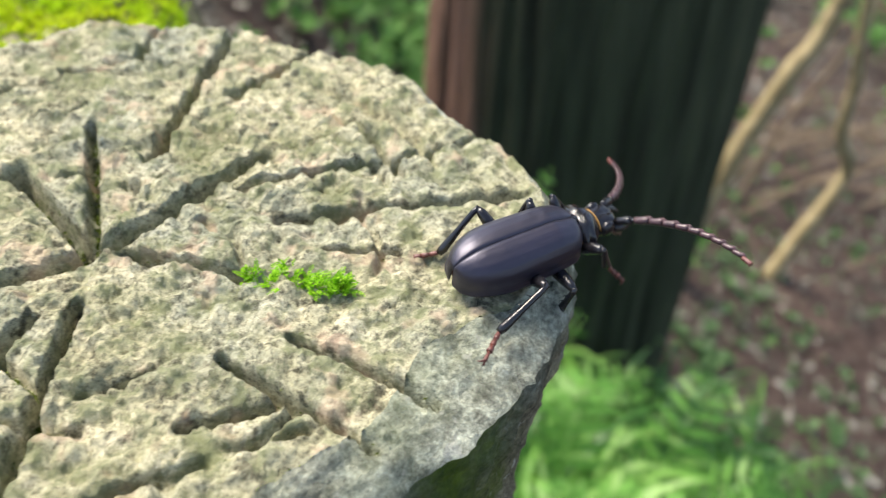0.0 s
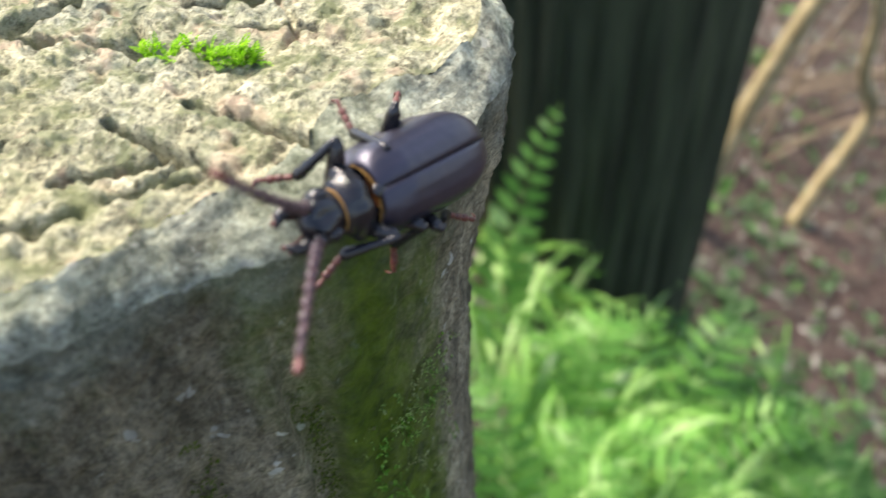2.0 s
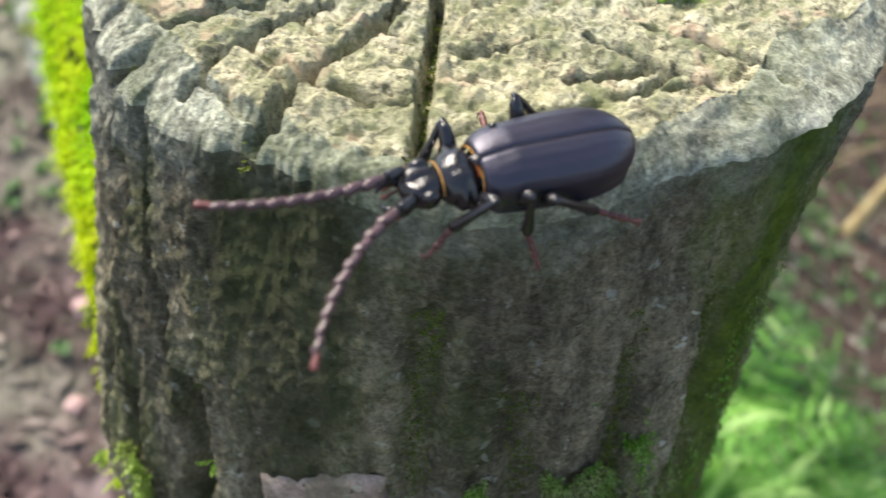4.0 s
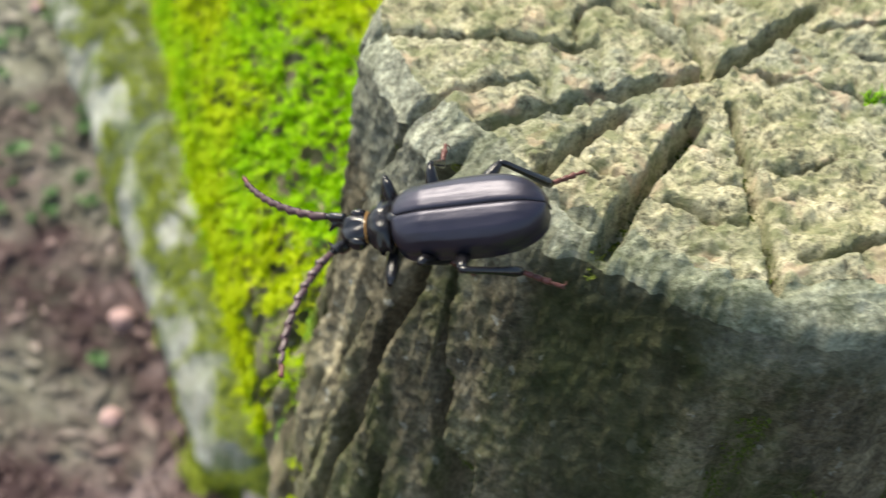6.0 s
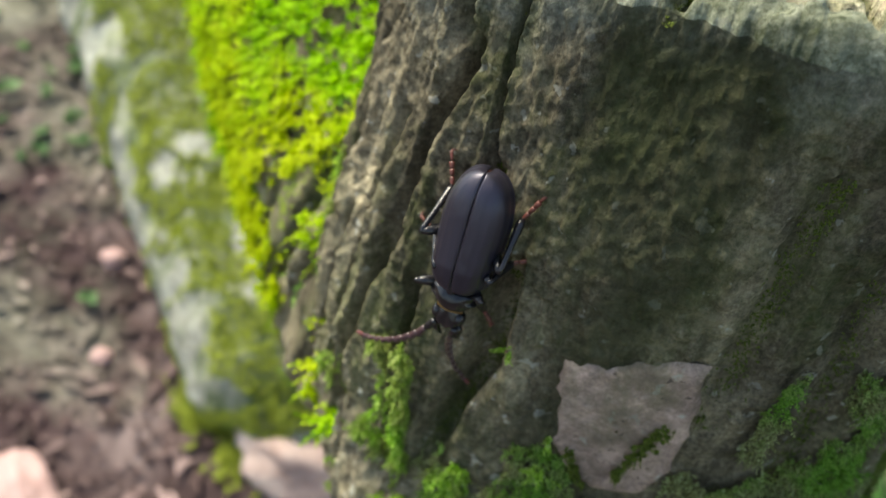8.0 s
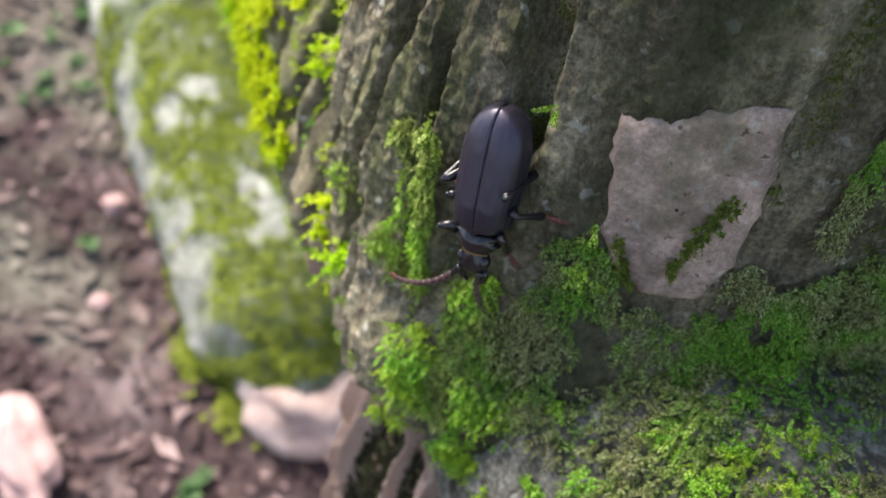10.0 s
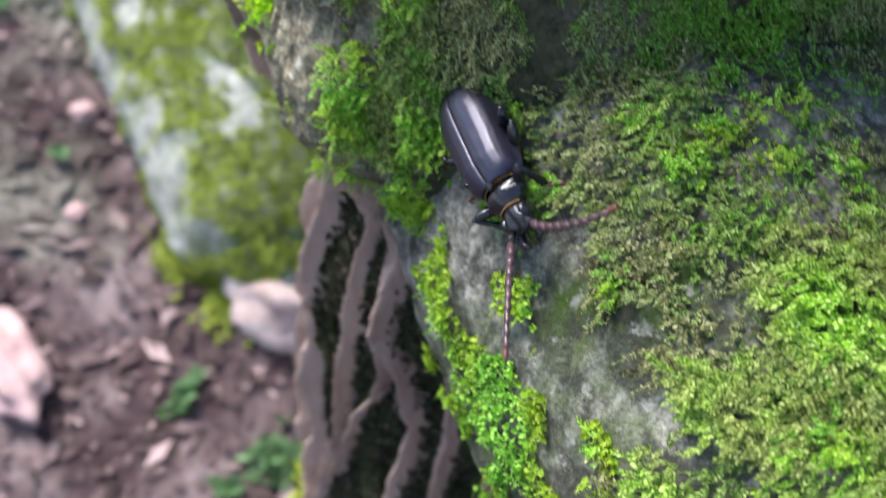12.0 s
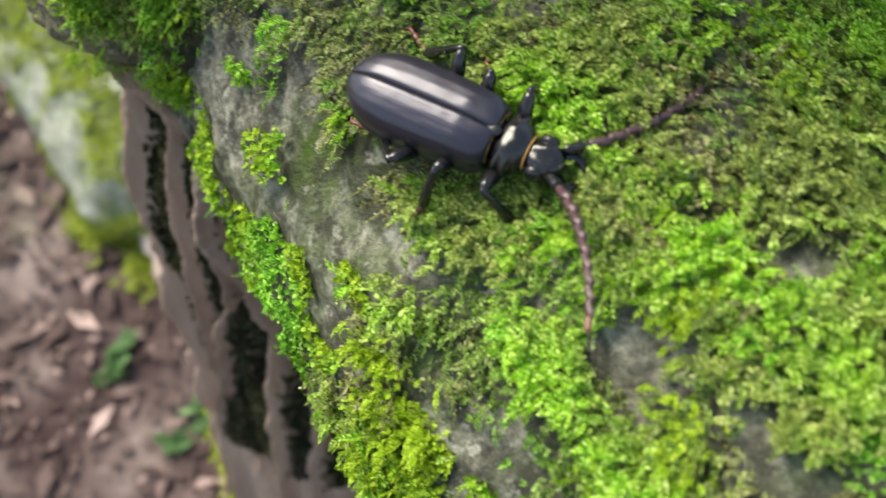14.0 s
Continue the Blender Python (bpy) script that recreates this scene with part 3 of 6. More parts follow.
def fence_post():
    post = tagged(new("fence_post"), "weathered grey concrete log post with a carved end, patched with moss", "fence post")
    nv = 420
    zs = np.concatenate([np.linspace(-0.25, 0.3, 30, endpoint=False), np.linspace(0.3, 0.5, 90, endpoint=False), np.linspace(0.5, TOP - 0.008, nv - 120)])
    # the plates towards the path need finer steps
    an = np.concatenate([np.arange(0, 165, 0.9), np.arange(165, 262, 0.2), np.arange(262, 359.5, 0.8)])
    nu = len(an)
    a, z = np.meshgrid(an, zs, indexing="ij")
    # the worn top edge hangs lower in places
    drop = 0.008 + 0.0010 * bell(an, 279, 17) + 0.003 * bell(an, 228, 12)
    z = np.where(z > 0.70, 0.70 + (z - 0.70) * ((TOP - drop - 0.70) / (TOP - 0.708))[:, None], z)
    r = shaft_surface(a, z)
    shaft = np.stack([r * np.cos(np.radians(a)), r * np.sin(np.radians(a)), z], -1)
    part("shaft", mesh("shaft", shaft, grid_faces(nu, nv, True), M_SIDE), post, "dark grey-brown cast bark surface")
    # the worn rim between shaft and end face
    edge = r[:, -1]
    bevel = 0.0045 + 0.013 * bell(an, 332, 20) + 0.005 * bell(an, 205, 10) + 0.008 * bell(an, 228, 15) + 0.004 * bell(an, 279, 16) + 0.0015 * np.sin(an * 0.21)
    soft = np.array([np.mean(edge[np.abs((an - t + 180) % 360 - 180) < 5]) for t in an])
    inner = soft - bevel
    nk = 22
    k = np.linspace(0, 1, nk)
    rr = edge[:, None] + (inner - edge)[:, None] * k[None, :]
    x, y = rr * np.cos(np.radians(an))[:, None], rr * np.sin(np.radians(an))[:, None]
    zz = TOP - drop[:, None] * (1 - k[None, :] ** (0.75 - 0.47 * bell(an, 276, 26))[:, None])
    relief = face_height(x.ravel(), y.ravel()).reshape(x.shape)
    zz = zz + relief * k[None, :] ** 0.6
    part("rim", mesh("rim", np.stack([x, y, zz], -1), grid_faces(nu, nk, True, False), M_RIM), post, "pale grey worn rim")
    nr, nf = 170, 920
    af = np.arange(nf) * 360 / nf
    ri = np.interp(af, np.append(an, 360), np.append(inner, inner[0]))
    rr = ri[:, None] * np.linspace(1, 0.002, nr)[None, :]
    x, y = rr * np.cos(np.radians(af))[:, None], rr * np.sin(np.radians(af))[:, None]
    zz = TOP + face_height(x.ravel(), y.ravel()).reshape(x.shape)
    part("end_face", mesh("end_face", np.stack([x, y, zz], -1), grid_faces(nf, nr, True, False), M_TOP), post, "carved sandy yellow-grey end face")
    # a bare patch where the bark layer has come off
    corners = [(a, z + 0.0022) for a, z in [(244, 0.702), (250, 0.703), (254, 0.708), (264, 0.712), (264.5, 0.693), (265, 0.669), (261, 0.656), (255, 0.653), (250, 0.658), (246, 0.669), (245, 0.684)]]
    ca, cz = np.mean([c[0] for c in corners]), np.mean([c[1] for c in corners])
    ring = []
    for i in range(len(corners)):
        p, q = corners[i], corners[(i + 1) % len(corners)]
        ring += [(p[0] + (q[0] - p[0]) * s / 8, p[1] + (q[1] - p[1]) * s / 8) for s in range(8)]
    ring = np.array(ring)
    wob = np.arange(len(ring))
    ragged = np.stack([0.30 * np.sin(wob * 0.41 + 1) + 0.15 * np.sin(wob * 1.1), 0.0006 * np.sin(wob * 0.37) + 0.0003 * np.sin(wob * 0.9 + 2)], -1) + np.random.default_rng(4).normal(0, 1, (len(ring), 2)) * (0.14, 0.0002)
    ks = np.linspace(1.0, 0.02, 24)
    aa = ca + (ring[:, 0, None] - ca) * ks[None, :] + ragged[:, 0, None] * ks[None, :] ** 9
    zz = cz + (ring[:, 1, None] - cz) * ks[None, :] + ragged[:, 1, None] * ks[None, :] ** 9
    lift = 0.0010 * sstep(0, 0.10, 1 - ks)[None, :] - 0.0008 * (ks[None, :] > 0.99)
    r = side_radius(aa, zz) + 0.0007 + lift + 0.0004 * fbms(np.stack([aa.ravel() * 0.002, zz.ravel(), 0 * zz.ravel()], -1), 260, 3).reshape(aa.shape)
    v = np.stack([r * np.cos(np.radians(aa)), r * np.sin(np.radians(aa)), zz], -1)
    part("mortar_patch", mesh("mortar_patch", v, grid_faces(len(ring), len(ks), True), M_PATCH), post, "bare pale pinkish mortar patch")
    return post


post = fence_post()


# ---- moss ----
def frond_shape(pairs, length, leaf, rise):
    """A feathery shoot along +y: stem and leaf pairs, as quads."""
    v, f = [], []

    def at(t):
        return np.array([0, length * t, length * rise * math.sin(t * 1.7)])

    for i in range(3):
        p, q = at(i / 3), at((i + 1) / 3)
        w = 0.00022 * (1 - i / 4)
        n = len(v)
        v += [p - (w, 0, 0), p + (w, 0, 0), q + (w * 0.8, 0, 0), q - (w * 0.8, 0, 0)]
        f.append([n, n + 1, n + 2, n + 3])
    for i in range(pairs):
        t = 0.15 + 0.80 * i / pairs
        L = leaf * (1.0 - 0.55 * t) * (0.7 + 0.3 * math.sin(i * 2.3))
        for s in (-1, 1):
            p, n = at(t), len(v)
            d = np.array([s * 0.86, 0.5, 0.18 * math.sin(i * 3.1 + s)])
            e = np.array([-d[1] * s, d[0] * s, 0]) * 0.30
            v += [p, p + d * L * 0.5 - e * L, p + d * L, p + d * L * 0.5 + e * L]
            f.append([n, n + 1, n + 2, n + 3])
    n, p = len(v), at(0.97)
    v += [p, p + (0.0004, 0.0006, 0), p + (0, 0.0014, 0.0002), p + (-0.0004, 0.0006, 0)]
    f.append([n, n + 1, n + 2, n + 3])
    return np.array(v), np.array(f)


def tuft_shape(count, leaf, seed):
    """A rosette of small oval leaves."""
    rng = np.random.default_rng(seed)
    v, f = [], []
    for i in range(count):
        a = 2 * math.pi * (i + rng.uniform(-0.3, 0.3)) / count
        L = leaf * rng.uniform(0.6, 1.15)
        up = rng.uniform(0.25, 1.1)
        d = np.array([math.cos(a), math.sin(a), up])
        d /= np.linalg.norm(d)
        e = np.array([-math.sin(a), math.cos(a), 0]) * 0.27
        n = len(v)
        b = np.array([0, 0, 0.0002])
        v += [b, b + d * L * 0.55 - e * L + (0, 0, 0.1 * L), b + d * L, b + d * L * 0.55 + e * L + (0, 0, 0.1 * L)]
        f.append([n, n + 1, n + 2, n + 3])
    return np.array(v), np.array(f)


def plume_shape(pairs, length, leaf, rise, seed):
    """A flat feather: a stem with broad leaves that overlap like barbs, longest in the middle."""
    rng = np.random.default_rng(seed)
    v, f = [], []

    def at(t):
        return np.array([0.12 * length * math.sin(2.2 * t + seed), length * t, length * rise * math.sin(t * 2.3)])

    for i in range(pairs):
        t = 0.06 + 0.90 * i / pairs
        L = leaf * (0.55 + 0.75 * math.sin(math.pi * (0.12 + 0.80 * t))) * rng.uniform(0.8, 1.15)
        for s in (-1, 1):
            p, n = at(t), len(v)
            d = np.array([s * 0.80, 0.60, rng.uniform(-0.35, 0.40)])
            e = np.array([-d[1] * s, d[0] * s, 0]) * 0.24
            v += [p, p + d * L * 0.5 - e * L, p + d * L, p + d * L * 0.55 + e * L]
            f.append([n, n + 1, n + 2, n + 3])
    n, p = len(v), at(0.95)
    v += [p, p + (leaf * 0.3, leaf * 0.5, 0), p + (0, leaf * 1.1, 0), p + (-leaf * 0.3, leaf * 0.5, 0)]
    f.append([n, n + 1, n + 2, n + 3])
    return np.array(v), np.array(f)


PLUMES = [plume_shape(14, 0.0090, 0.0013, 0.28, 1), plume_shape(12, 0.0072, 0.0014, 0.40, 2), plume_shape(16, 0.0112, 0.0013, 0.20, 3), plume_shape(10, 0.0058, 0.0015, 0.45, 4)]
SHAPES = [frond_shape(7, 0.0085, 0.0024, 0.22), frond_shape(6, 0.0065, 0.0022, 0.38), frond_shape(9, 0.0105, 0.0020, 0.15), tuft_shape(7, 0.0026, 1), tuft_shape(6, 0.0021, 2)]
LEAFY = [tuft_shape(6, 0.0034, 21), tuft_shape(5, 0.0030, 22), frond_shape(5, 0.0075, 0.0034, 0.3)]
COMPACT = [frond_shape(5, 0.0048, 0.0019, 0.3), tuft_shape(7, 0.0024, 1), tuft_shape(6, 0.0020, 2)]
CUSHION = [tuft_shape(8, 0.0032, 3), tuft_shape(7, 0.0026, 4), frond_shape(5, 0.0055, 0.0022, 0.5)]


def moss_mesh(name, places, normals, flow, mat, shapes, seed, size=(0.55, 1.15), lean=0.35, spread=0.75):
    """Shoots of moss at places; flow: the way in which they tend to lie."""
    rng = np.random.default_rng(seed)
    n = len(places)
    kind = rng.integers(0, len(shapes), n)
    up = normals + rng.normal(0, 0.22, (n, 3))
    up /= np.linalg.norm(up, axis=1)[:, None]
    fwd = flow + rng.normal(0, spread, (n, 3))
    fwd -= up * (fwd * up).sum(1)[:, None]
    fwd /= np.linalg.norm(fwd, axis=1)[:, None]
    tip = np.abs(rng.normal(0, lean, n))[:, None]
    f2 = fwd * np.cos(tip) + up * np.sin(tip)
    u2 = up * np.cos(tip) - fwd * np.sin(tip)
    side = np.cross(f2, u2)
    R = np.stack([side, f2, u2], -1)
    sc = rng.uniform(*size, n)
    vs, fs, base = [], [], 0
    for k, (v, f) in enumerate(shapes):
        ix = np.where(kind == k)[0]
        w = np.einsum("nij,vj->nvi", R[ix], v) * sc[ix, None, None] + places[ix, None, :]
        vs.append(w.reshape(-1, 3))
        fs.append((f[None] + (np.arange(len(ix)) * len(v))[:, None, None]).reshape(-1, 4) + base)
        base += w.shape[0] * w.shape[1]
    return mesh(name, np.concatenate(vs), np.concatenate(fs), mat, False)


def post_points(count, a_range, z_range, cover, seed, scale=45.0):
    rng = np.random.default_rng(seed)
    a, z = rng.uniform(*a_range, count * 4), rng.uniform(*z_range, count * 4)
    q = np.stack([0.1 * np.cos(np.radians(a)), 0.1 * np.sin(np.radians(a)), z], -1)
    keep = fbms(q * (1, 1, 0.6), scale, 3, seed) + cover(a, z) > 0
    a, z = a[keep][:count], z[keep][:count]
    r = side_radius(a, z) - joint_cut(a, z) + 0.0006
    r = r + 0.0045 * np.clip(fbms(np.stack([0.1 * np.cos(np.radians(a)), 0.1 * np.sin(np.radians(a)), z], -1), 95, 2, seed + 1.0), 0, 1)
    nrm = np.stack([np.cos(np.radians(a)), np.sin(np.radians(a)), 0 * a], -1)
    return np.stack([r * nrm[:, 0], r * nrm[:, 1], z], -1), nrm


def post_moss():
    def tufts(a, z):
        m = 1000 * z
        return (-0.64 + 0.85 * bell(a, 220.5, 4.5) * bell(m, 655, 22) + 1.0 * bell(a, 227, 5.0) * bell(m, 603, 14) + 1.0 * bell(a, 230, 4) * bell(m, 622, 10) + 1.0 * bell(a, 233, 4) * bell(m, 636, 9) + 0.95 * bell(a, 236, 4) * bell(m, 650, 8)
                + 0.95 * bell(a, 237, 5) * bell(m, 608, 10) + 0.70 * bell(a, 243, 5) * bell(m, 620, 10) + 0.50 * bell(a, 205, 5) * bell(m, 640, 26) - 1.0 * sstep(248, 252, a) - 1.0 * sstep(0.695, 0.72, z))

    p1, n1 = post_points(15000, (176, 252), (0.575, 0.715), tufts, 3, 85)
    tagged(part("moss", moss_mesh("moss_tufts", p1, n1, np.array([[0, 0, -1.0]]), M_MOSS_PLUME, PLUMES[1:] + COMPACT, 3, (0.24, 0.50), 0.5)), "bright green moss tufts in the bark joints", "moss", kind="stuff")
    p2, n2 = post_points(17000, (226, 306), (0.59, 0.715), lambda a, z: -0.30 + 0.62 * bell(a, 240, 10) * sstep(0.662, 0.635, z) - 1.2 * sstep(0.665, 0.68, z) * (1 - sstep(262, 270, a)) + 0.9 * sstep(0.70, 0.63, z) * sstep(236, 262, a) + 0.25 * sstep(268, 285, a) - 1.5 * bell(a, 255, 9) * bell(z * 1000, 690, 30), 5, 60)
    tagged(part("moss", moss_mesh("moss_mat", p2, n2, np.array([[0, 0, -1.0]]), M_MOSS, SHAPES[:2] + COMPACT, 5, (0.28, 0.58))), "dark green moss mat low on the post", "moss", kind="stuff")
    p3, n3 = post_points(1500, (292, 352), (0.58, 0.74), lambda a, z: -0.40 + 0.55 * bell(a, 326, 9) + 0.25 * bell(a, 305, 8) * (1 - sstep(0.66, 0.74, z)), 7, 50)
    tagged(part("moss", moss_mesh("moss_film", p3, n3, np.array([[0, 0, -1.0]]), M_MOSS, COMPACT, 7, (0.25, 0.5))), "thin green moss on the shaded side of the post", "moss", kind="stuff")
    p4, n4 = post_points(900, (176, 208), (0.02, 0.30), lambda a, z: -0.3 + 0.6 * bell(a, 184, 8), 17, 30)
    tagged(part("moss", moss_mesh("moss_foot", p4, n4, np.array([[0, 0, -1.0]]), M_MOSS_SUN, SHAPES, 9, (0.6, 1.3))), "green moss at the foot of the post", "moss", kind="stuff")
    g = np.random.default_rng(15)
    k = g.uniform(0, 1, 260)
    pa = np.where(k < 0.35, 248 + 11 * k, 256 + 4.8 * (k - 0.35) / 0.65) + g.normal(0, 1, 260) * np.where(k < 0.35, 0.42, 0.18 + 0.75 * (k - 0.3)) + 0.35 * np.sin(k * 41)
    pz = np.where(k < 0.35, 0.674 - 0.040 * k, 0.667 + 0.024 * (k - 0.35) / 0.65) + g.normal(0, 0.0013, 260)
    pr = side_radius(pa, pz) + 0.0026
    pn = np.stack([np.cos(np.radians(pa)), np.sin(np.radians(pa)), 0 * pa], -1)
    tagged(part("moss", moss_mesh("moss_streak", np.stack([pr * pn[:, 0], pr * pn[:, 1], pz], -1), pn, np.array([[0, 0, -1.0]]), M_MOSS_DARK, COMPACT, 16, (0.32, 0.58))), "thin olive moss streaks on the bare mortar patch", "moss", kind="stuff")
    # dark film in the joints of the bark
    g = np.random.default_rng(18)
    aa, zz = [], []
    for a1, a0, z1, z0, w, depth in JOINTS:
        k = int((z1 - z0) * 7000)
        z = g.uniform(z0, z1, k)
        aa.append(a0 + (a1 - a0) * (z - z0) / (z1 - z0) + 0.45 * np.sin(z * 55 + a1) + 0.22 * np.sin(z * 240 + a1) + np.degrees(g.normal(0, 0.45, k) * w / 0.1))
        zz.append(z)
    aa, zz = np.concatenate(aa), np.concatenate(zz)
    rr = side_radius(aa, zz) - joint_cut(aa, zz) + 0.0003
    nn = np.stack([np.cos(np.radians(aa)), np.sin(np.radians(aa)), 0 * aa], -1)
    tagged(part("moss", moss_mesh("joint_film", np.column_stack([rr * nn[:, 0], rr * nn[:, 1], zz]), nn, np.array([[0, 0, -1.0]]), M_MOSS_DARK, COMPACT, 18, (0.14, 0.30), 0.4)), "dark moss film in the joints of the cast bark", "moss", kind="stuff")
    # blackish growth between the ribs, its colour also standing in for the hollows' shade
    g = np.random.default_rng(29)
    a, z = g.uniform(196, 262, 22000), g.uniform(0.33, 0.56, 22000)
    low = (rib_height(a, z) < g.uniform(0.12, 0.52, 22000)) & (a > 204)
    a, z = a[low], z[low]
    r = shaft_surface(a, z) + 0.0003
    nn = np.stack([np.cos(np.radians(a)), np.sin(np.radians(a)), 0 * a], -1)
    tagged(part("moss", moss_mesh("hollow_shade_film", np.column_stack([r * nn[:, 0], r * nn[:, 1], z]), nn, np.array([[0, 0, -1.0]]), M_SHADE_MOSS, COMPACT[1:], 28, (0.6, 1.1), 0.2)), "blackish moss film that deepens the shade in the hollows of the shaft", "moss", kind="stuff")
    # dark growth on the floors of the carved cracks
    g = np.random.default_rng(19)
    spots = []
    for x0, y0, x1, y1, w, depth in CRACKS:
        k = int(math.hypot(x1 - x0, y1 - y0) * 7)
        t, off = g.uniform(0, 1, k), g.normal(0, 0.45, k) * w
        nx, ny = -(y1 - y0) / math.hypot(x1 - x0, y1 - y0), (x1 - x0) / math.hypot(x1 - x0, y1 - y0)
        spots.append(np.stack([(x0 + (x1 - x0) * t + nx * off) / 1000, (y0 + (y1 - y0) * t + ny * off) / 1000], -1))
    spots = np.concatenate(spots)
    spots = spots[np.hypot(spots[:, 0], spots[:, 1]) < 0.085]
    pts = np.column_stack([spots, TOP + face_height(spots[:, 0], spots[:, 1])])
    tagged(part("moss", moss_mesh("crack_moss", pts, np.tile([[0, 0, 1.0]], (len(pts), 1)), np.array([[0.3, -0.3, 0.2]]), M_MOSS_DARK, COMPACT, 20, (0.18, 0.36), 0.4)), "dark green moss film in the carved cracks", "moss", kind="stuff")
    # the sprig in a crack of the end face
    rng = np.random.default_rng(2)
    t = rng.uniform(0, 1, 190) ** 0.8
    pts = np.stack([0.028 + 0.023 * t, -0.0115 - 0.0035 * t + rng.normal(0, 0.0010, 190), np.full(190, TOP - 0.0012)], -1)
    tagged(part("moss_sprig", moss_mesh("sprig", pts, np.tile([[0, -0.2, 1.0]], (190, 1)), np.array([[0.6, -0.2, 0.3]]), M_MOSS_SPRIG, PLUMES[1:] + COMPACT[1:2], 4, (0.30, 0.62), 0.7)), "small bright green moss sprig growing in a crack", "moss")


post_moss()


# ---- rails ----
class Log:
    def __init__(self, start, end, r, seed, rough=0.003, fat=None):
        self.p, self.d = Vector(start), Vector(end) - Vector(start)
        self.L = self.d.length
        self.d.normalize()
        self.s = Vector((0, 0, 1)).cross(self.d).normalized()
        self.u = self.d.cross(self.s)
        self.r, self.seed, self.rough, self.fat = r, seed, rough, fat

    def surface(self, a, t, fine=True):
        """a: degrees round the log, 90 on top; t: metres along it. Points and normals."""
        a, t = np.asarray(a, float), np.asarray(t, float)
        p, d, s, u = (np.array(v) for v in (self.p, self.d, self.s, self.u))
        n = np.cos(np.radians(a))[..., None] * s + np.sin(np.radians(a))[..., None] * u
        mid = p + t[..., None] * d
        r = self.r + (self.fat(a, t) if self.fat else 0)
        if fine:
            q = (mid + n * self.r).reshape(-1, 3)
            r = r + (self.rough * fbms(q, 22, 3, self.seed) + 0.0016 * fbms(q, 110, 4, self.seed)).reshape(a.shape)
        return mid + n * (r if np.ndim(r) == 0 else r[..., None]), n

    def mesh(self, name, mat, nu=150, nv=240):
        a, t = np.meshgrid(np.arange(nu) * 360 / nu, np.linspace(0, 1, nv) * self.L, indexing="ij")
        v, _ = self.surface(a, t)
        v = v.reshape(nu, nv, 3)
        me_v = v.reshape(-1, 3)
        f = [tuple(q) for q in grid_faces(nu, nv, True, True)]
        f += [[i * nv for i in range(nu)], [i * nv + nv - 1 for i in range(nu)][::-1]]
        return mesh(name, me_v, f, mat)

    def points(self, count, a_range, t_range, cover, seed, scale=40.0):
        rng = np.random.default_rng(seed)
        a, t = rng.uniform(*a_range, count * 3), rng.uniform(*t_range, count * 3)
        q, _ = self.surface(a, t, False)
        keep = fbms(q, scale, 4, seed) + cover(a, t) > 0
        a, t = a[keep][:count], t[keep][:count]
        p, n = self.surface(a, t)
        lump = np.clip(fbms(p, 55, 3, seed + 2), 0, 1) * 0.0042 + rng.uniform(0, 0.0015, len(p))
        return p + n * lump[:, None], n


def clumps(log, count, a_range, t_range, cover, seed):
    """Domed clumps of shoots on a log: places and normals."""
    rng = np.random.default_rng(seed)
    a, t = rng.uniform(*a_range, count * 3), rng.uniform(*t_range, count * 3)
    q, _ = log.surface(a, t, False)
    keep = fbms(q, 32, 3, seed) + cover(a, t) > 0
    a, t = a[keep][:count], t[keep][:count]
    size = rng.uniform(0.0022, 0.0062, len(a))
    many = 36
    u, v = rng.normal(0, 0.55, (2, len(a), many))
    aa = (a[:, None] + np.degrees(u * size[:, None] / log.r)).ravel()
    tt = (t[:, None] + v * size[:, None] * 1.3).ravel()
    dome = (np.clip(1 - u * u - v * v, 0, 1) * size[:, None] * 0.8).ravel()
    p, n = log.surface(aa, tt)
    return p + n * (dome + 0.0008)[:, None], n


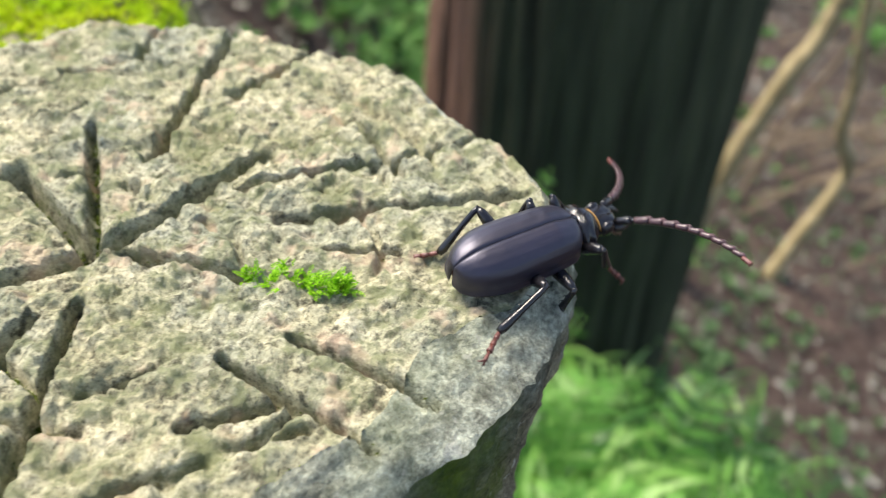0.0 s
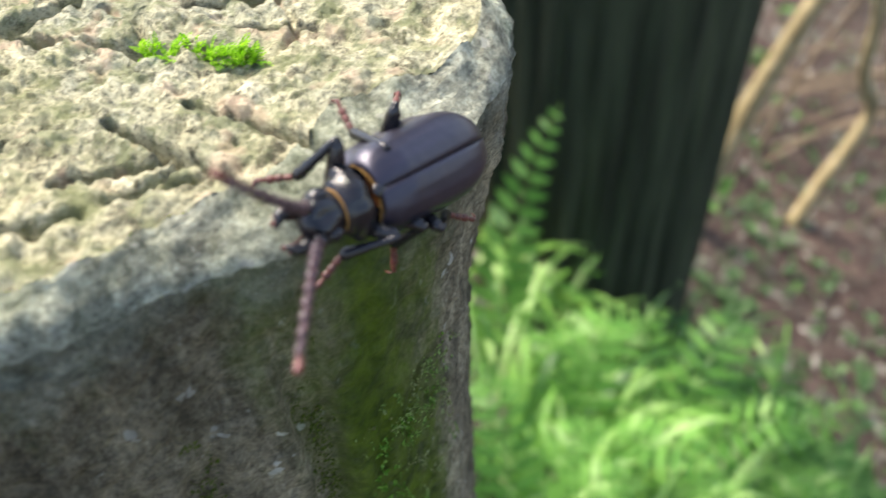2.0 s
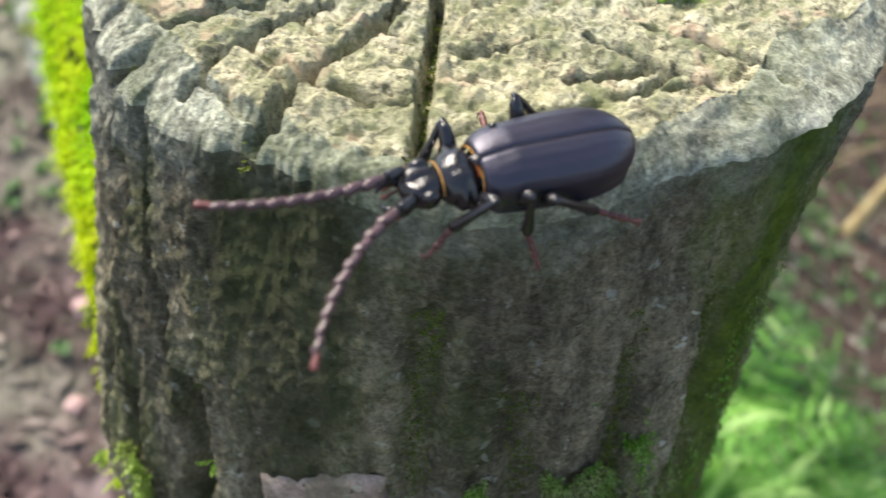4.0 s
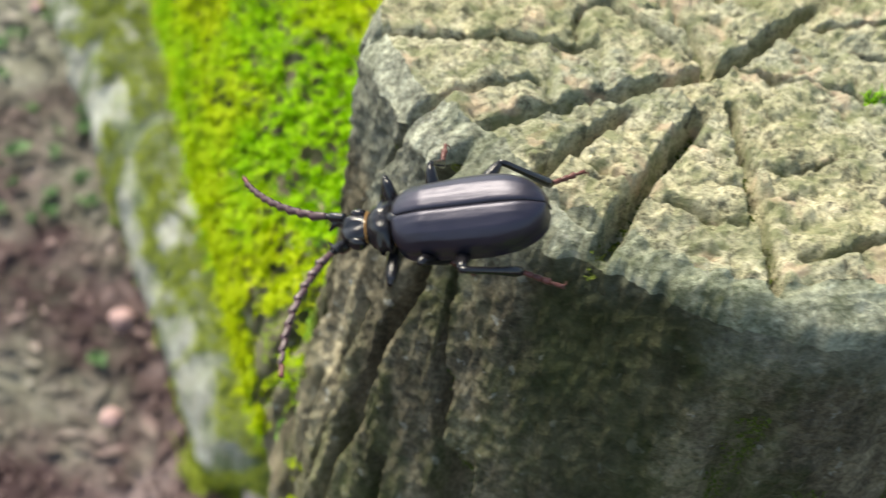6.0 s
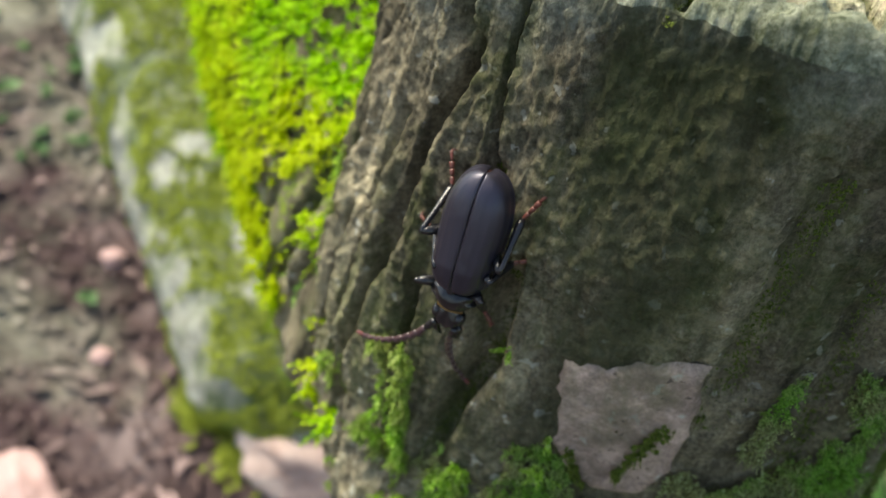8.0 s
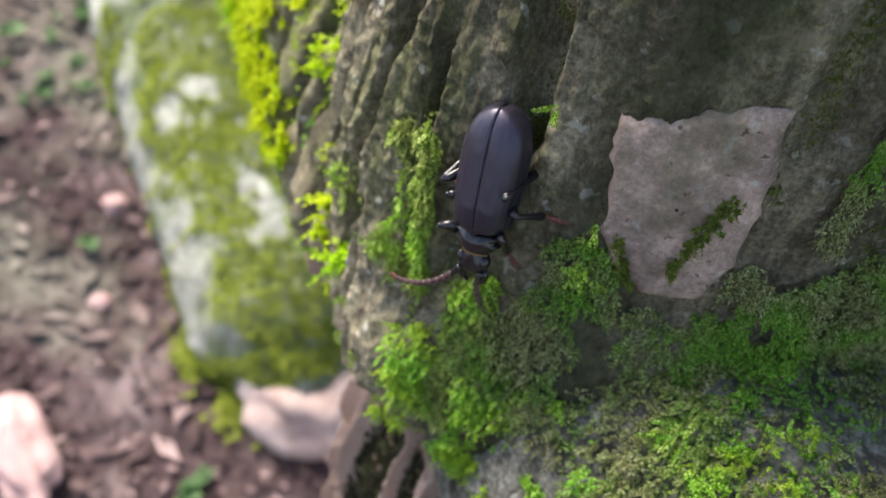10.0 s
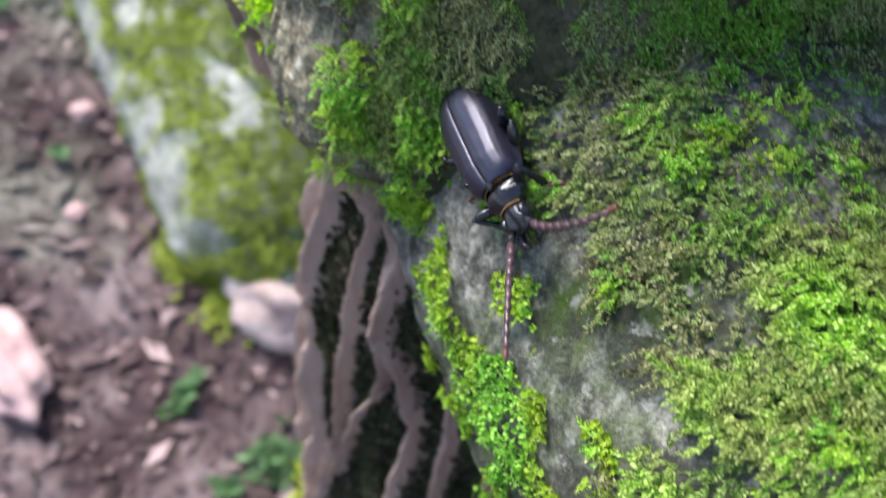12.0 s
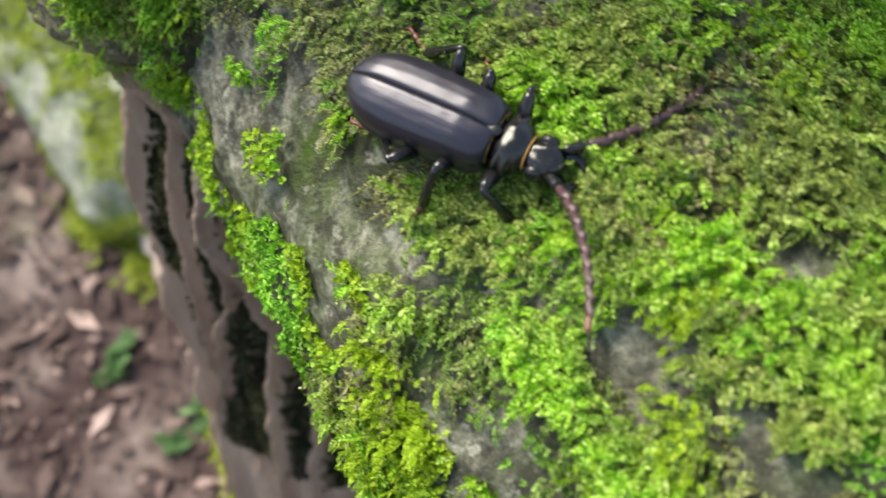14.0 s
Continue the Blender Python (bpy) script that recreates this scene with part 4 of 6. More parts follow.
def rails():
    near = Log(RAIL_MID + RAIL_DIR * 0.02, RAIL_MID + RAIL_DIR * 0.75, 0.079, 3.0)
    ob = tagged(new("fence_rail"), "thick concrete log rail overgrown with green moss, fixed to the post", "fence rail", "rails of the fence")
    part("log", near.mesh("log", M_RAIL, 260, 420), ob)
    # 0 is the side turned to the slope, 180 the side turned to the path
    def bare(a, t):
        # stretches where the concrete shows between the moss
        m = t * 1000
        band = 1.1 * bell(a, 155, 13) * sstep(0.036, 0.052, t) * (1 - 0.8 * sstep(0.114, 0.136, t)) + 1.2 * bell(a, 168, 14) * bell(m, 40, 13)
        knobs = 0.7 * bell(a, 155, 2) * bell(m, 88, 3) + 0.9 * bell(a, 148, 3) * bell(m, 117, 9) + 0.6 * bell(a, 150, 2) * bell(m, 102, 3)
        return band - knobs + 0.30 * bell(a, 92, 26) * bell(m, 78, 9) + 0.5 * bell(a, 142, 5) * bell(m, 84, 8) + 1.0 * bell(a, 143, 5) * bell(m, 111, 9) + 0.5 * bell(a, 137, 4) * bell(m, 72, 6) + 0.8 * bell(a, 139, 5) * bell(m, 190, 8) + 0.5 * bell(a, 113, 4) * bell(m, 181, 6) + 0.8 * bell(a, 145, 2.0) * bell(m, 144, 8) + 0.7 * bell(a, 119, 6) * bell(m, 163, 10) + 0.8 * bell(a, 160, 4) * bell(m, 163, 9)

    side_flow = np.array([[-0.70, -0.45, -0.35]])
    p, n = near.points(12000, (20, 168), (0.0, 0.42), lambda a, t: 0.16 - 1.5 * bare(a, t), 11, 50)
    tagged(part("moss", moss_mesh("rail_feather_moss", p, n, side_flow, M_MOSS_TAN, SHAPES[:3] + PLUMES[:1], 11, (0.40, 0.85), 0.25, 0.6)), "olive and tan feather moss spread over the rail", "moss", kind="stuff")
    p, n = near.points(15000, (20, 168), (0.0, 0.36), lambda a, t: 0.08 + 0.25 * sstep(0.13, 0.09, t) - 1.4 * bare(a, t), 13, 46)
    tagged(part("moss", moss_mesh("rail_moss", p, n, side_flow, M_MOSS, COMPACT + PLUMES[3:], 13, (0.34, 0.68))), "small-leaved green moss on the rail", "moss", kind="stuff")
    p, n = near.points(13000, (20, 166), (0.06, 0.30), lambda a, t: -0.10 - 1.4 * bare(a, t) - 0.5 * sstep(0.115, 0.085, t) + 0.22 * sstep(140, 118, a) * sstep(0.10, 0.15, t), 15, 62)
    tagged(part("moss", moss_mesh("rail_plume_moss", p + n * 0.0012, n, side_flow, M_MOSS_PLUME, PLUMES, 15, (0.40, 0.75), 0.4, 0.9)), "lime green plumes of feather moss on the rail", "moss", kind="stuff")
    p, n = clumps(near, 380, (25, 168), (0.0, 0.42), lambda a, t: -0.06 - 1.3 * bare(a, t) + 0.35 * bell(a, 136, 7) * bell(t * 1000, 98, 16) + 0.45 * bell(a, 147, 4) * bell(t * 1000, 131, 7) + 0.3 * bell(a, 134, 7) * bell(t * 1000, 172, 16), 14)
    tagged(part("moss", moss_mesh("rail_leaf_moss", p, n, side_flow, M_MOSS_LEAF, LEAFY[:2] + PLUMES[1:], 14, (0.28, 0.56), 0.6, 0.7)), "raised clumps of bright green leafy moss on the rail", "moss", kind="stuff")
    p, n = near.points(8000, (146, 205), (0.05, 0.34), lambda a, t: -0.26 + 0.80 * bell(a, 171, 6), 12, 60)
    tagged(part("moss", moss_mesh("rail_edge_moss", p, n, np.array([[-0.2, -0.4, -0.8]]), M_MOSS_LEAF, COMPACT + LEAFY[:1], 12, (0.36, 0.70))), "light green moss along the edge of the rail", "moss", kind="stuff")

    def swell(a, t):
        # t runs from the far end to the post; near the post the log swells and is cut by bark joints
        d = t - 1.86
        cut = sum(0.016 * np.exp(-(((d - c + 0.004 * np.sin(a * 0.12 + c * 90)) / 0.0036) ** 4)) for c in (-0.112, -0.088, -0.066, -0.042, -0.020, 0.002, 0.024, 0.042))
        under = 0.055 * sstep(-0.06, 0.0, d) * sstep(170, 198, a) * (1 - sstep(325, 350, a))
        return -0.030 * sstep(0.02, 0.065, d) - cut * bell(a, 190, 60) - under

    far = Log(RAIL_MID + RAIL_DIR * -1.86, RAIL_MID + RAIL_DIR * 0.062, 0.104, 9.0, 0.004, swell)
    ob = tagged(new("fence_rail"), "concrete log rail under a bright yellow-green moss blanket", "fence rail", "rails of the fence")
    part("log", far.mesh("log", M_SIDE, 220, 700), ob)
    p, n = far.points(25000, (40, 225), (1.25, 1.86), lambda a, t: 0.62 - 0.65 * sstep(185, 220, a) - 1.0 * sstep(1.71, 1.80, t) * sstep(125, 160, a), 21, 30)
    tagged(part("moss", moss_mesh("blanket_moss", p, n, np.array([[-0.3, 0.0, -0.8]]), M_MOSS_SUN, CUSHION, 21, (0.8, 1.65))), "bright yellow-green moss blanket on the rail", "moss", kind="stuff")
    p, n = far.points(3200, (60, 205), (1.72, 1.915), lambda a, t: -0.34 + 0.25 * bell(a, 120, 30) + 0.25 * sstep(1.80, 1.74, t), 23, 70)
    tagged(part("moss", moss_mesh("joint_moss", p, n, np.array([[-0.2, -0.5, -0.7]]), M_MOSS_LEAF, COMPACT + LEAFY[:1], 23, (0.30, 0.60))), "green moss where the rail meets the post", "moss", kind="stuff")
    p, n = clumps(far, 75, (148, 180), (1.890, 1.920), lambda a, t: 0.2, 25)
    tagged(part("moss", moss_mesh("corner_moss", p, n, np.array([[-0.3, -0.2, -0.9]]), M_MOSS_LEAF, PLUMES[1:] + COMPACT, 25, (0.26, 0.5), 0.4)), "lime green moss clumps in the corner between post and rail", "moss", kind="stuff")
    p, n = far.points(7000, (40, 215), (0.2, 1.25), lambda a, t: 0.4 - 0.4 * sstep(165, 205, a), 22, 20)
    tagged(part("moss", moss_mesh("far_blanket_moss", p, n, np.array([[-0.3, 0.0, -0.8]]), M_MOSS_SUN, CUSHION, 22, (1.2, 2.6))), "bright yellow-green moss farther along the rail", "moss", kind="stuff")
    d = Vector((0.54, -0.84, -0.25)).normalized()
    base = Vector((0.0, 0.0, -0.07))
    low = Log(base + d * -2.4, base + d * -0.39, 0.10, 5.0, 0.008, lambda a, t: -0.06 * sstep(1.88, 2.01, t) ** 2)
    ob = tagged(new("base_log"), "pale grey concrete log lying along the path, half covered in moss", "fence log")
    part("log", low.mesh("log", M_LOW, 120, 240), ob)
    p, n = low.points(17000, (50, 215), (0.9, 2.0), lambda a, t: -0.10 + 0.50 * sstep(136, 114, a) + 0.34 * bell(a, 192, 6) - 0.20 * bell(a, 160, 14) + 0.6 * sstep(1.86, 1.95, t), 31, 16)
    tagged(part("moss", moss_mesh("base_moss", p, n, np.array([[-0.5, -0.2, -0.6]]), M_MOSS_DULL, CUSHION, 31, (0.8, 1.9))), "olive green moss on the log beside the path", "moss", kind="stuff")


rails()


# ---- ground ----
def ground_z(x, y):
    d, n = 0.43 * x - 0.90 * y, 0.90 * x + 0.43 * y
    z = -0.095 - 0.27 * 4 * math.tanh(d / 4)
    # steep below the fence, then easing off
    fall = max(0.0, n - 0.08)
    drop = 1.15 * fall - 0.70 * 0.25 * math.log1p(math.exp(min(40.0, (fall - 1.1) / 0.25)))
    z -= 7 * math.tanh(drop / 7)
    return z + 0.03 * fbm(x * 2, y * 2, 1, 3) * min(1, 0.3 + abs(n)) + 0.006 * fbm(x * 14, y * 14, 3, 2)


def build_ground():
    ax = np.concatenate([-np.geomspace(400, 2.0, 30), np.linspace(-1.9, 3.9, 190), np.geomspace(4, 400, 40)])
    ay = np.concatenate([-np.geomspace(400, 1.0, 30), np.linspace(-0.9, 5.9, 210), np.geomspace(6, 400, 40)])
    verts = [(x, y, ground_z(x, y)) for x in ax for y in ay]
    tagged(part("ground", mesh("ground", verts, grid_faces(len(ax), len(ay)), M_SOIL)), "brown leaf litter and bare soil on a forest slope", "ground", kind="structure")


build_ground()


def scatter_litter():
    """Dead leaves and needles on the ground."""
    rng = np.random.default_rng(41)
    v, f = [], []
    for i in range(26000):
        # crumbled bits on the path, a few whole leaves among them; larger leaves down the slope
        if i < 13000:
            d, n = rng.uniform(-1.7, 0.4), -0.06 - abs(rng.normal(0, 0.36))
            L = rng.uniform(0.005, 0.017) if i % 16 else rng.uniform(0.022, 0.050)
        else:
            d, n = rng.uniform(-6.5, 0.2), 0.25 + 6.5 * rng.random() ** 1.5
            L = rng.uniform(0.018, 0.065)
        x, y = 0.43 * d + 0.90 * n, -0.90 * d + 0.43 * n
        a, tilt = rng.uniform(0, 2 * math.pi), rng.uniform(-0.15, 0.15)
        c = Vector((x, y, ground_z(x, y) + 0.003 + 0.004 * rng.random()))
        t = Vector((math.cos(a), math.sin(a), tilt)).normalized() * L
        s = Vector((-math.sin(a), math.cos(a), rng.uniform(-0.15, 0.15))).normalized() * L * rng.uniform(0.2, 0.5)
        up = Vector((0, 0, L * rng.uniform(0, 0.10)))
        k = len(v)
        v += [c - t * 0.5, c - s * 0.5 + up, c + t * 0.5, c + s * 0.5 + up]
        f.append([k, k + 1, k + 2, k + 3])
    tagged(part("leaf_litter", mesh("leaf_litter", v, np.array(f), M_LITTER, False)), "brown and pinkish dead leaves strewn over the ground", "leaf litter", kind="stuff")


scatter_litter()


def stone(x, y, sx, sy, sz, seed, label, mat=None):
    nu, nv = 36, 20
    v = []
    for i in range(nu):
        a = 2 * math.pi * i / nu
        for j in range(nv):
            b = math.pi * j / (nv - 1)
            q = Vector((math.sin(b) * math.cos(a), math.sin(b) * math.sin(a), math.cos(b)))
            k = 1 + 0.30 * fbm(q.x * 1.6 + seed, q.y * 1.6, q.z * 1.6, 4)
            v.append((q.x * sx * k, q.y * sy * k, q.z * sz * k))
    ob = tagged(new("stone", mesh("stone", v, grid_faces(nu, nv, True, True), mat or M_STONE)), label, "stone", "stones on the path")
    ob.matrix_basis = pose(x, y, ground_z(x, y) + sz * 0.35, 0, 0, seed * 40)


stone(-0.472, 0.215, 0.03, 0.07, 0.02, 1.0, "smooth pale pink stone lying in the leaf litter")
stone(-0.212, 0.315, 0.050, 0.072, 0.045, 2.0, "pale beige stone wedged beside the mossy log", M_BEIGE)
_r = np.random.default_rng(8)
for _i in range(14):
    _d, _n = _r.uniform(-1.2, 0.25), -0.21 - abs(_r.normal(0, 0.22))
    _s = _r.uniform(0.006, 0.018)
    stone(0.43 * _d + 0.9 * _n, -0.9 * _d + 0.43 * _n, _s, _s * _r.uniform(0.7, 1.4), _s * 0.7, 3.0 + _i, "small pinkish pebble among dead leaves")


# ---- cedar ----
def cedar():
    tree = tagged(new("cedar_tree"), "large dark cedar trunk with ridged bark on the slope", "tree")
    nu, nv = 260, 160
    v = []
    for i in range(nu):
        a = 2 * math.pi * i / nu
        for j in range(nv):
            z = -1.7 + 8.7 * (j / (nv - 1)) ** 1.5
            ridge = abs(math.sin(a * 19 + 1.6 * fbm(math.cos(a) * 2, math.sin(a) * 2, z * 1.1, 3)))
            r = 0.312 * (1 - 0.02 * z) - 0.014 * (1 - ridge) ** 3 + 0.008 * fbm(math.cos(a) * 9, math.sin(a) * 9, z * 0.9, 3) + 0.05 * math.exp(-(z + 1.6) * 3)
            v.append((0.325 + 0.055 * z + r * math.cos(a), 1.5 + r * math.sin(a), z))
    part("trunk", mesh("trunk", v, grid_faces(nu, nv, True), M_BARK), tree)
    rng = np.random.default_rng(5)
    for k in range(9):
        a, z = rng.uniform(0, 6.28), 4.2 + 0.3 * k
        d = Vector((math.cos(a), math.sin(a), 0.15))
        p = Vector((0.31 + 0.07 * z, 1.5, z))
        part("limb", tube("limb", [p, p + d * 0.7, p + d * 1.5 + Vector((0, 0, -0.1))], [0.045, 0.03, 0.01], M_BARK), tree)
        pts = np.array([p + d * rng.uniform(0.5, 1.6) for _ in range(160)]) + rng.normal(0, 0.16, (160, 3))
        part("foliage", moss_mesh("foliage", pts, np.tile([[0, 0, 1.0]], (160, 1)), np.array([[d.x, d.y, -0.4]]), M_GRASS, [frond_shape(6, 0.0105, 0.0030, 0.2)], 50 + k, (16, 28)), tree)


def tube(name, pts, radii, mat, nu=10):
    """A round limb along pts, closed at both ends."""
    pts = [Vector(p) for p in pts]
    rings = []
    for k, p in enumerate(pts):
        t = (pts[min(k + 1, len(pts) - 1)] - pts[max(k - 1, 0)]).normalized()
        s = t.cross(Vector((0.1, 0.2, 1))).normalized()
        u = s.cross(t)
        rings.append([p + (s * math.cos(2 * math.pi * i / nu) + u * math.sin(2 * math.pi * i / nu)) * radii[k] for i in range(nu)])
    n = len(pts)
    verts = [rings[k][i] for i in range(nu) for k in range(n)]
    f = [tuple(q) for q in grid_faces(nu, n, True)]
    f.append([i * n for i in range(nu)][::-1])
    f.append([i * n + n - 1 for i in range(nu)])
    return mesh(name, verts, f, mat)


def smooth_line(points, steps=6):
    """Points along a soft curve through the given ones."""
    P = [Vector(points[0])] + [Vector(p) for p in points] + [Vector(points[-1])]
    out = []
    for i in range(1, len(P) - 2):
        for k in range(steps):
            t = k / steps
            a, b, c, d = P[i - 1], P[i], P[i + 1], P[i + 2]
            out.append(0.5 * ((2 * b) + (c - a) * t + (2 * a - 5 * b + 4 * c - d) * t * t + (3 * b - a - 3 * c + d) * t ** 3))
    return out + [P[-1]]


cedar()


def stem(points, r, label):
    line = smooth_line(points)
    ob = tagged(new("bare_stem"), label, "sapling", "stems on the slope")
    part("stem", tube("stem", line, [r * (1 - 0.5 * i / len(line)) for i in range(len(line))], M_WOOD if r > 0.02 else M_TWIG, 12), ob)


stem([(0.62, 2.0, -1.75), (0.78, 2.1, -1.05), (0.90, 2.2, -0.77), (1.04, 2.25, -0.44), (1.15, 2.3, -0.2), (1.4, 2.5, 0.9)], 0.042, "mossy yellow-green leaning sapling stem on the slope")
stem([(1.16, 2.36, -1.50), (1.24, 2.4, -1.35), (1.31, 2.44, -1.21), (1.40, 2.48, -1.05), (1.43, 2.5, -0.93), (1.37, 2.5, -0.80), (1.36, 2.5, -0.60), (1.33, 2.5, -0.43), (1.27, 2.6, 0.3)], 0.032, "pale bent bare stem on the slope")
stem([(1.02, 2.8, -2.0), (1.18, 2.8, -1.40), (1.29, 2.8, -0.99), (1.39, 2.8, -0.76), (1.46, 2.8, -0.57), (1.8, 2.9, 0.4)], 0.013, "thin grey dead stem on the slope")


def dead_branches():
    """A tangle of fallen twigs that leans among the stems."""
    g = np.random.default_rng(91)
    ob = tagged(new("dead_branch"), "tangle of fallen grey-brown twigs leaning on the slope", "branch")
    for k in range(34):
        x, y = g.uniform(1.12, 2.3), g.uniform(2.5, 3.6)
        z = ground_z(x, y) + 0.02 if k % 3 else g.uniform(-1.5, -0.9)
        a, L, up = g.uniform(-0.7, 0.7), g.uniform(0.35, 0.9), g.uniform(-0.1, 0.6)
        p = Vector((x, y, z))
        d = Vector((math.cos(a), math.sin(a) * 0.5, up)) * L
        line = smooth_line([p, p + d * 0.35 + Vector((0, 0, g.uniform(-0.05, 0.08))), p + d * 0.7, p + d + Vector((0, 0, g.uniform(-0.1, 0.08)))], 3)
        part("twig", tube("twig", line, [0.008 * (1 - 0.7 * i / len(line)) for i in range(len(line))], M_TWIG, 6), ob)


dead_branches()


# ---- ferns and undergrowth ----
def frond_mesh(line, width, mat, fat=0.28, pairs=16, face=(0, 0, 1)):
    """A fern frond: a stalk along line and pointed leaflets on both sides."""
    line = smooth_line(line, 8)
    n = len(line)
    v, f = [], []
    for i in range(n - 1):
        p, q = line[i], line[i + 1]
        s = (q - p).cross(Vector((0, 0, 1))).normalized() * 0.0016
        k = len(v)
        v += [p - s, p + s, q + s, q - s]
        f.append([k, k + 1, k + 2, k + 3])
    for i in range(pairs):
        t = 0.22 + 0.77 * i / pairs
        x = t * (n - 1)
        j = min(int(x), n - 2)
        p = line[j].lerp(line[j + 1], x - j)
        fw = (line[j + 1] - line[j]).normalized()
        sd = fw.cross(Vector(face)).normalized()
        up = sd.cross(fw)
        L = width * (1 - ((t - 0.22) / 0.80) ** 1.8) + width * 0.06
        for s in (-1, 1):
            d = (sd * s * 0.92 + fw * 0.32 + up * 0.10).normalized()
            w = fw * L * fat * 0.5
            k = len(v)
            tip = p + d * L - up * L * 0.18
            v += [p, p + d * L * 0.35 - w + up * L * 0.05, p + d * L * 0.75 - w * 0.6, tip, p + d * L * 0.75 + w * 0.6, p + d * L * 0.35 + w + up * L * 0.05]
            f += [[k, k + 1, k + 2, k + 5], [k + 5, k + 2, k + 3, k + 4]]
    return mesh("frond", v, np.array(f), mat, False)


def fern(x, y, count, reach, height, seed, label, width=0.06, pairs=16):
    rng = np.random.default_rng(seed)
    ob = tagged(new("fern"), label, "fern", "ferns on the slope")
    z = ground_z(x, y)
    ob.matrix_basis = pose(x, y, z)
    for k in range(count):
        a = 2 * math.pi * (k + rng.uniform(-0.35, 0.35)) / count
        R, H = reach * rng.uniform(0.75, 1.2), height * rng.uniform(0.75, 1.2)
        d = Vector((math.cos(a), math.sin(a), 0))
        part("frond", frond_mesh([(0, 0, -0.02), d * R * 0.30 + Vector((0, 0, H * 0.62)), d * R * 0.70 + Vector((0, 0, H)), d * R * 1.05 + Vector((0, 0, H * 0.78))], width * rng.uniform(0.8, 1.2), M_FERN, 0.28, pairs), ob)
    return ob


def tall_frond(points, width, pairs, fat, face=(0, 0, 1)):
    ob = tagged(new("fern"), "upright bright green fern frond catching the light", "fern", "ferns on the slope")
    part("frond", frond_mesh(points, width, M_FERN, fat, pairs, face), ob)


tall_frond([(0.17, 0.90, -0.48), (0.13, 0.92, -0.22), (0.165, 0.93, 0.0), (0.212, 0.93, 0.155)], 0.060, 14, 0.62, (-0.3, -0.7, 0.65))
tall_frond([(0.16, 0.78, -0.52), (0.22, 0.86, -0.38), (0.30, 0.92, -0.32), (0.43, 0.96, -0.30)], 0.075, 14, 0.24, (-0.2, -0.5, 0.8))
tall_frond([(0.15, 0.70, -0.45), (0.21, 0.84, -0.26), (0.24, 0.85, -0.16), (0.275, 0.85, -0.06)], 0.06, 6, 0.25, (0, -0.8, 0.6))
tall_frond([(0.08, 0.50, -0.42), (0.11, 0.55, -0.21), (0.22, 0.60, -0.17), (0.36, 0.62, -0.19)], 0.055, 13, 0.22)
for _k, (_x, _y, _c, _re, _h, _w) in enumerate([(0.22, 0.66, 7, 0.20, 0.22, 0.05), (0.40, 0.80, 7, 0.24, 0.24, 0.055), (0.60, 0.95, 8, 0.26, 0.24, 0.055), (0.55, 0.68, 7, 0.24, 0.22, 0.05),
                                                (0.45, 0.42, 8, 0.22, 0.2, 0.05), (0.75, 0.80, 8, 0.26, 0.22, 0.05), (0.14, 0.48, 7, 0.16, 0.18, 0.045)]):
    fern(_x, _y, _c, _re, _h, 60 + _k, "low bright green fern clump on the slope", _w * 1.25, 12)


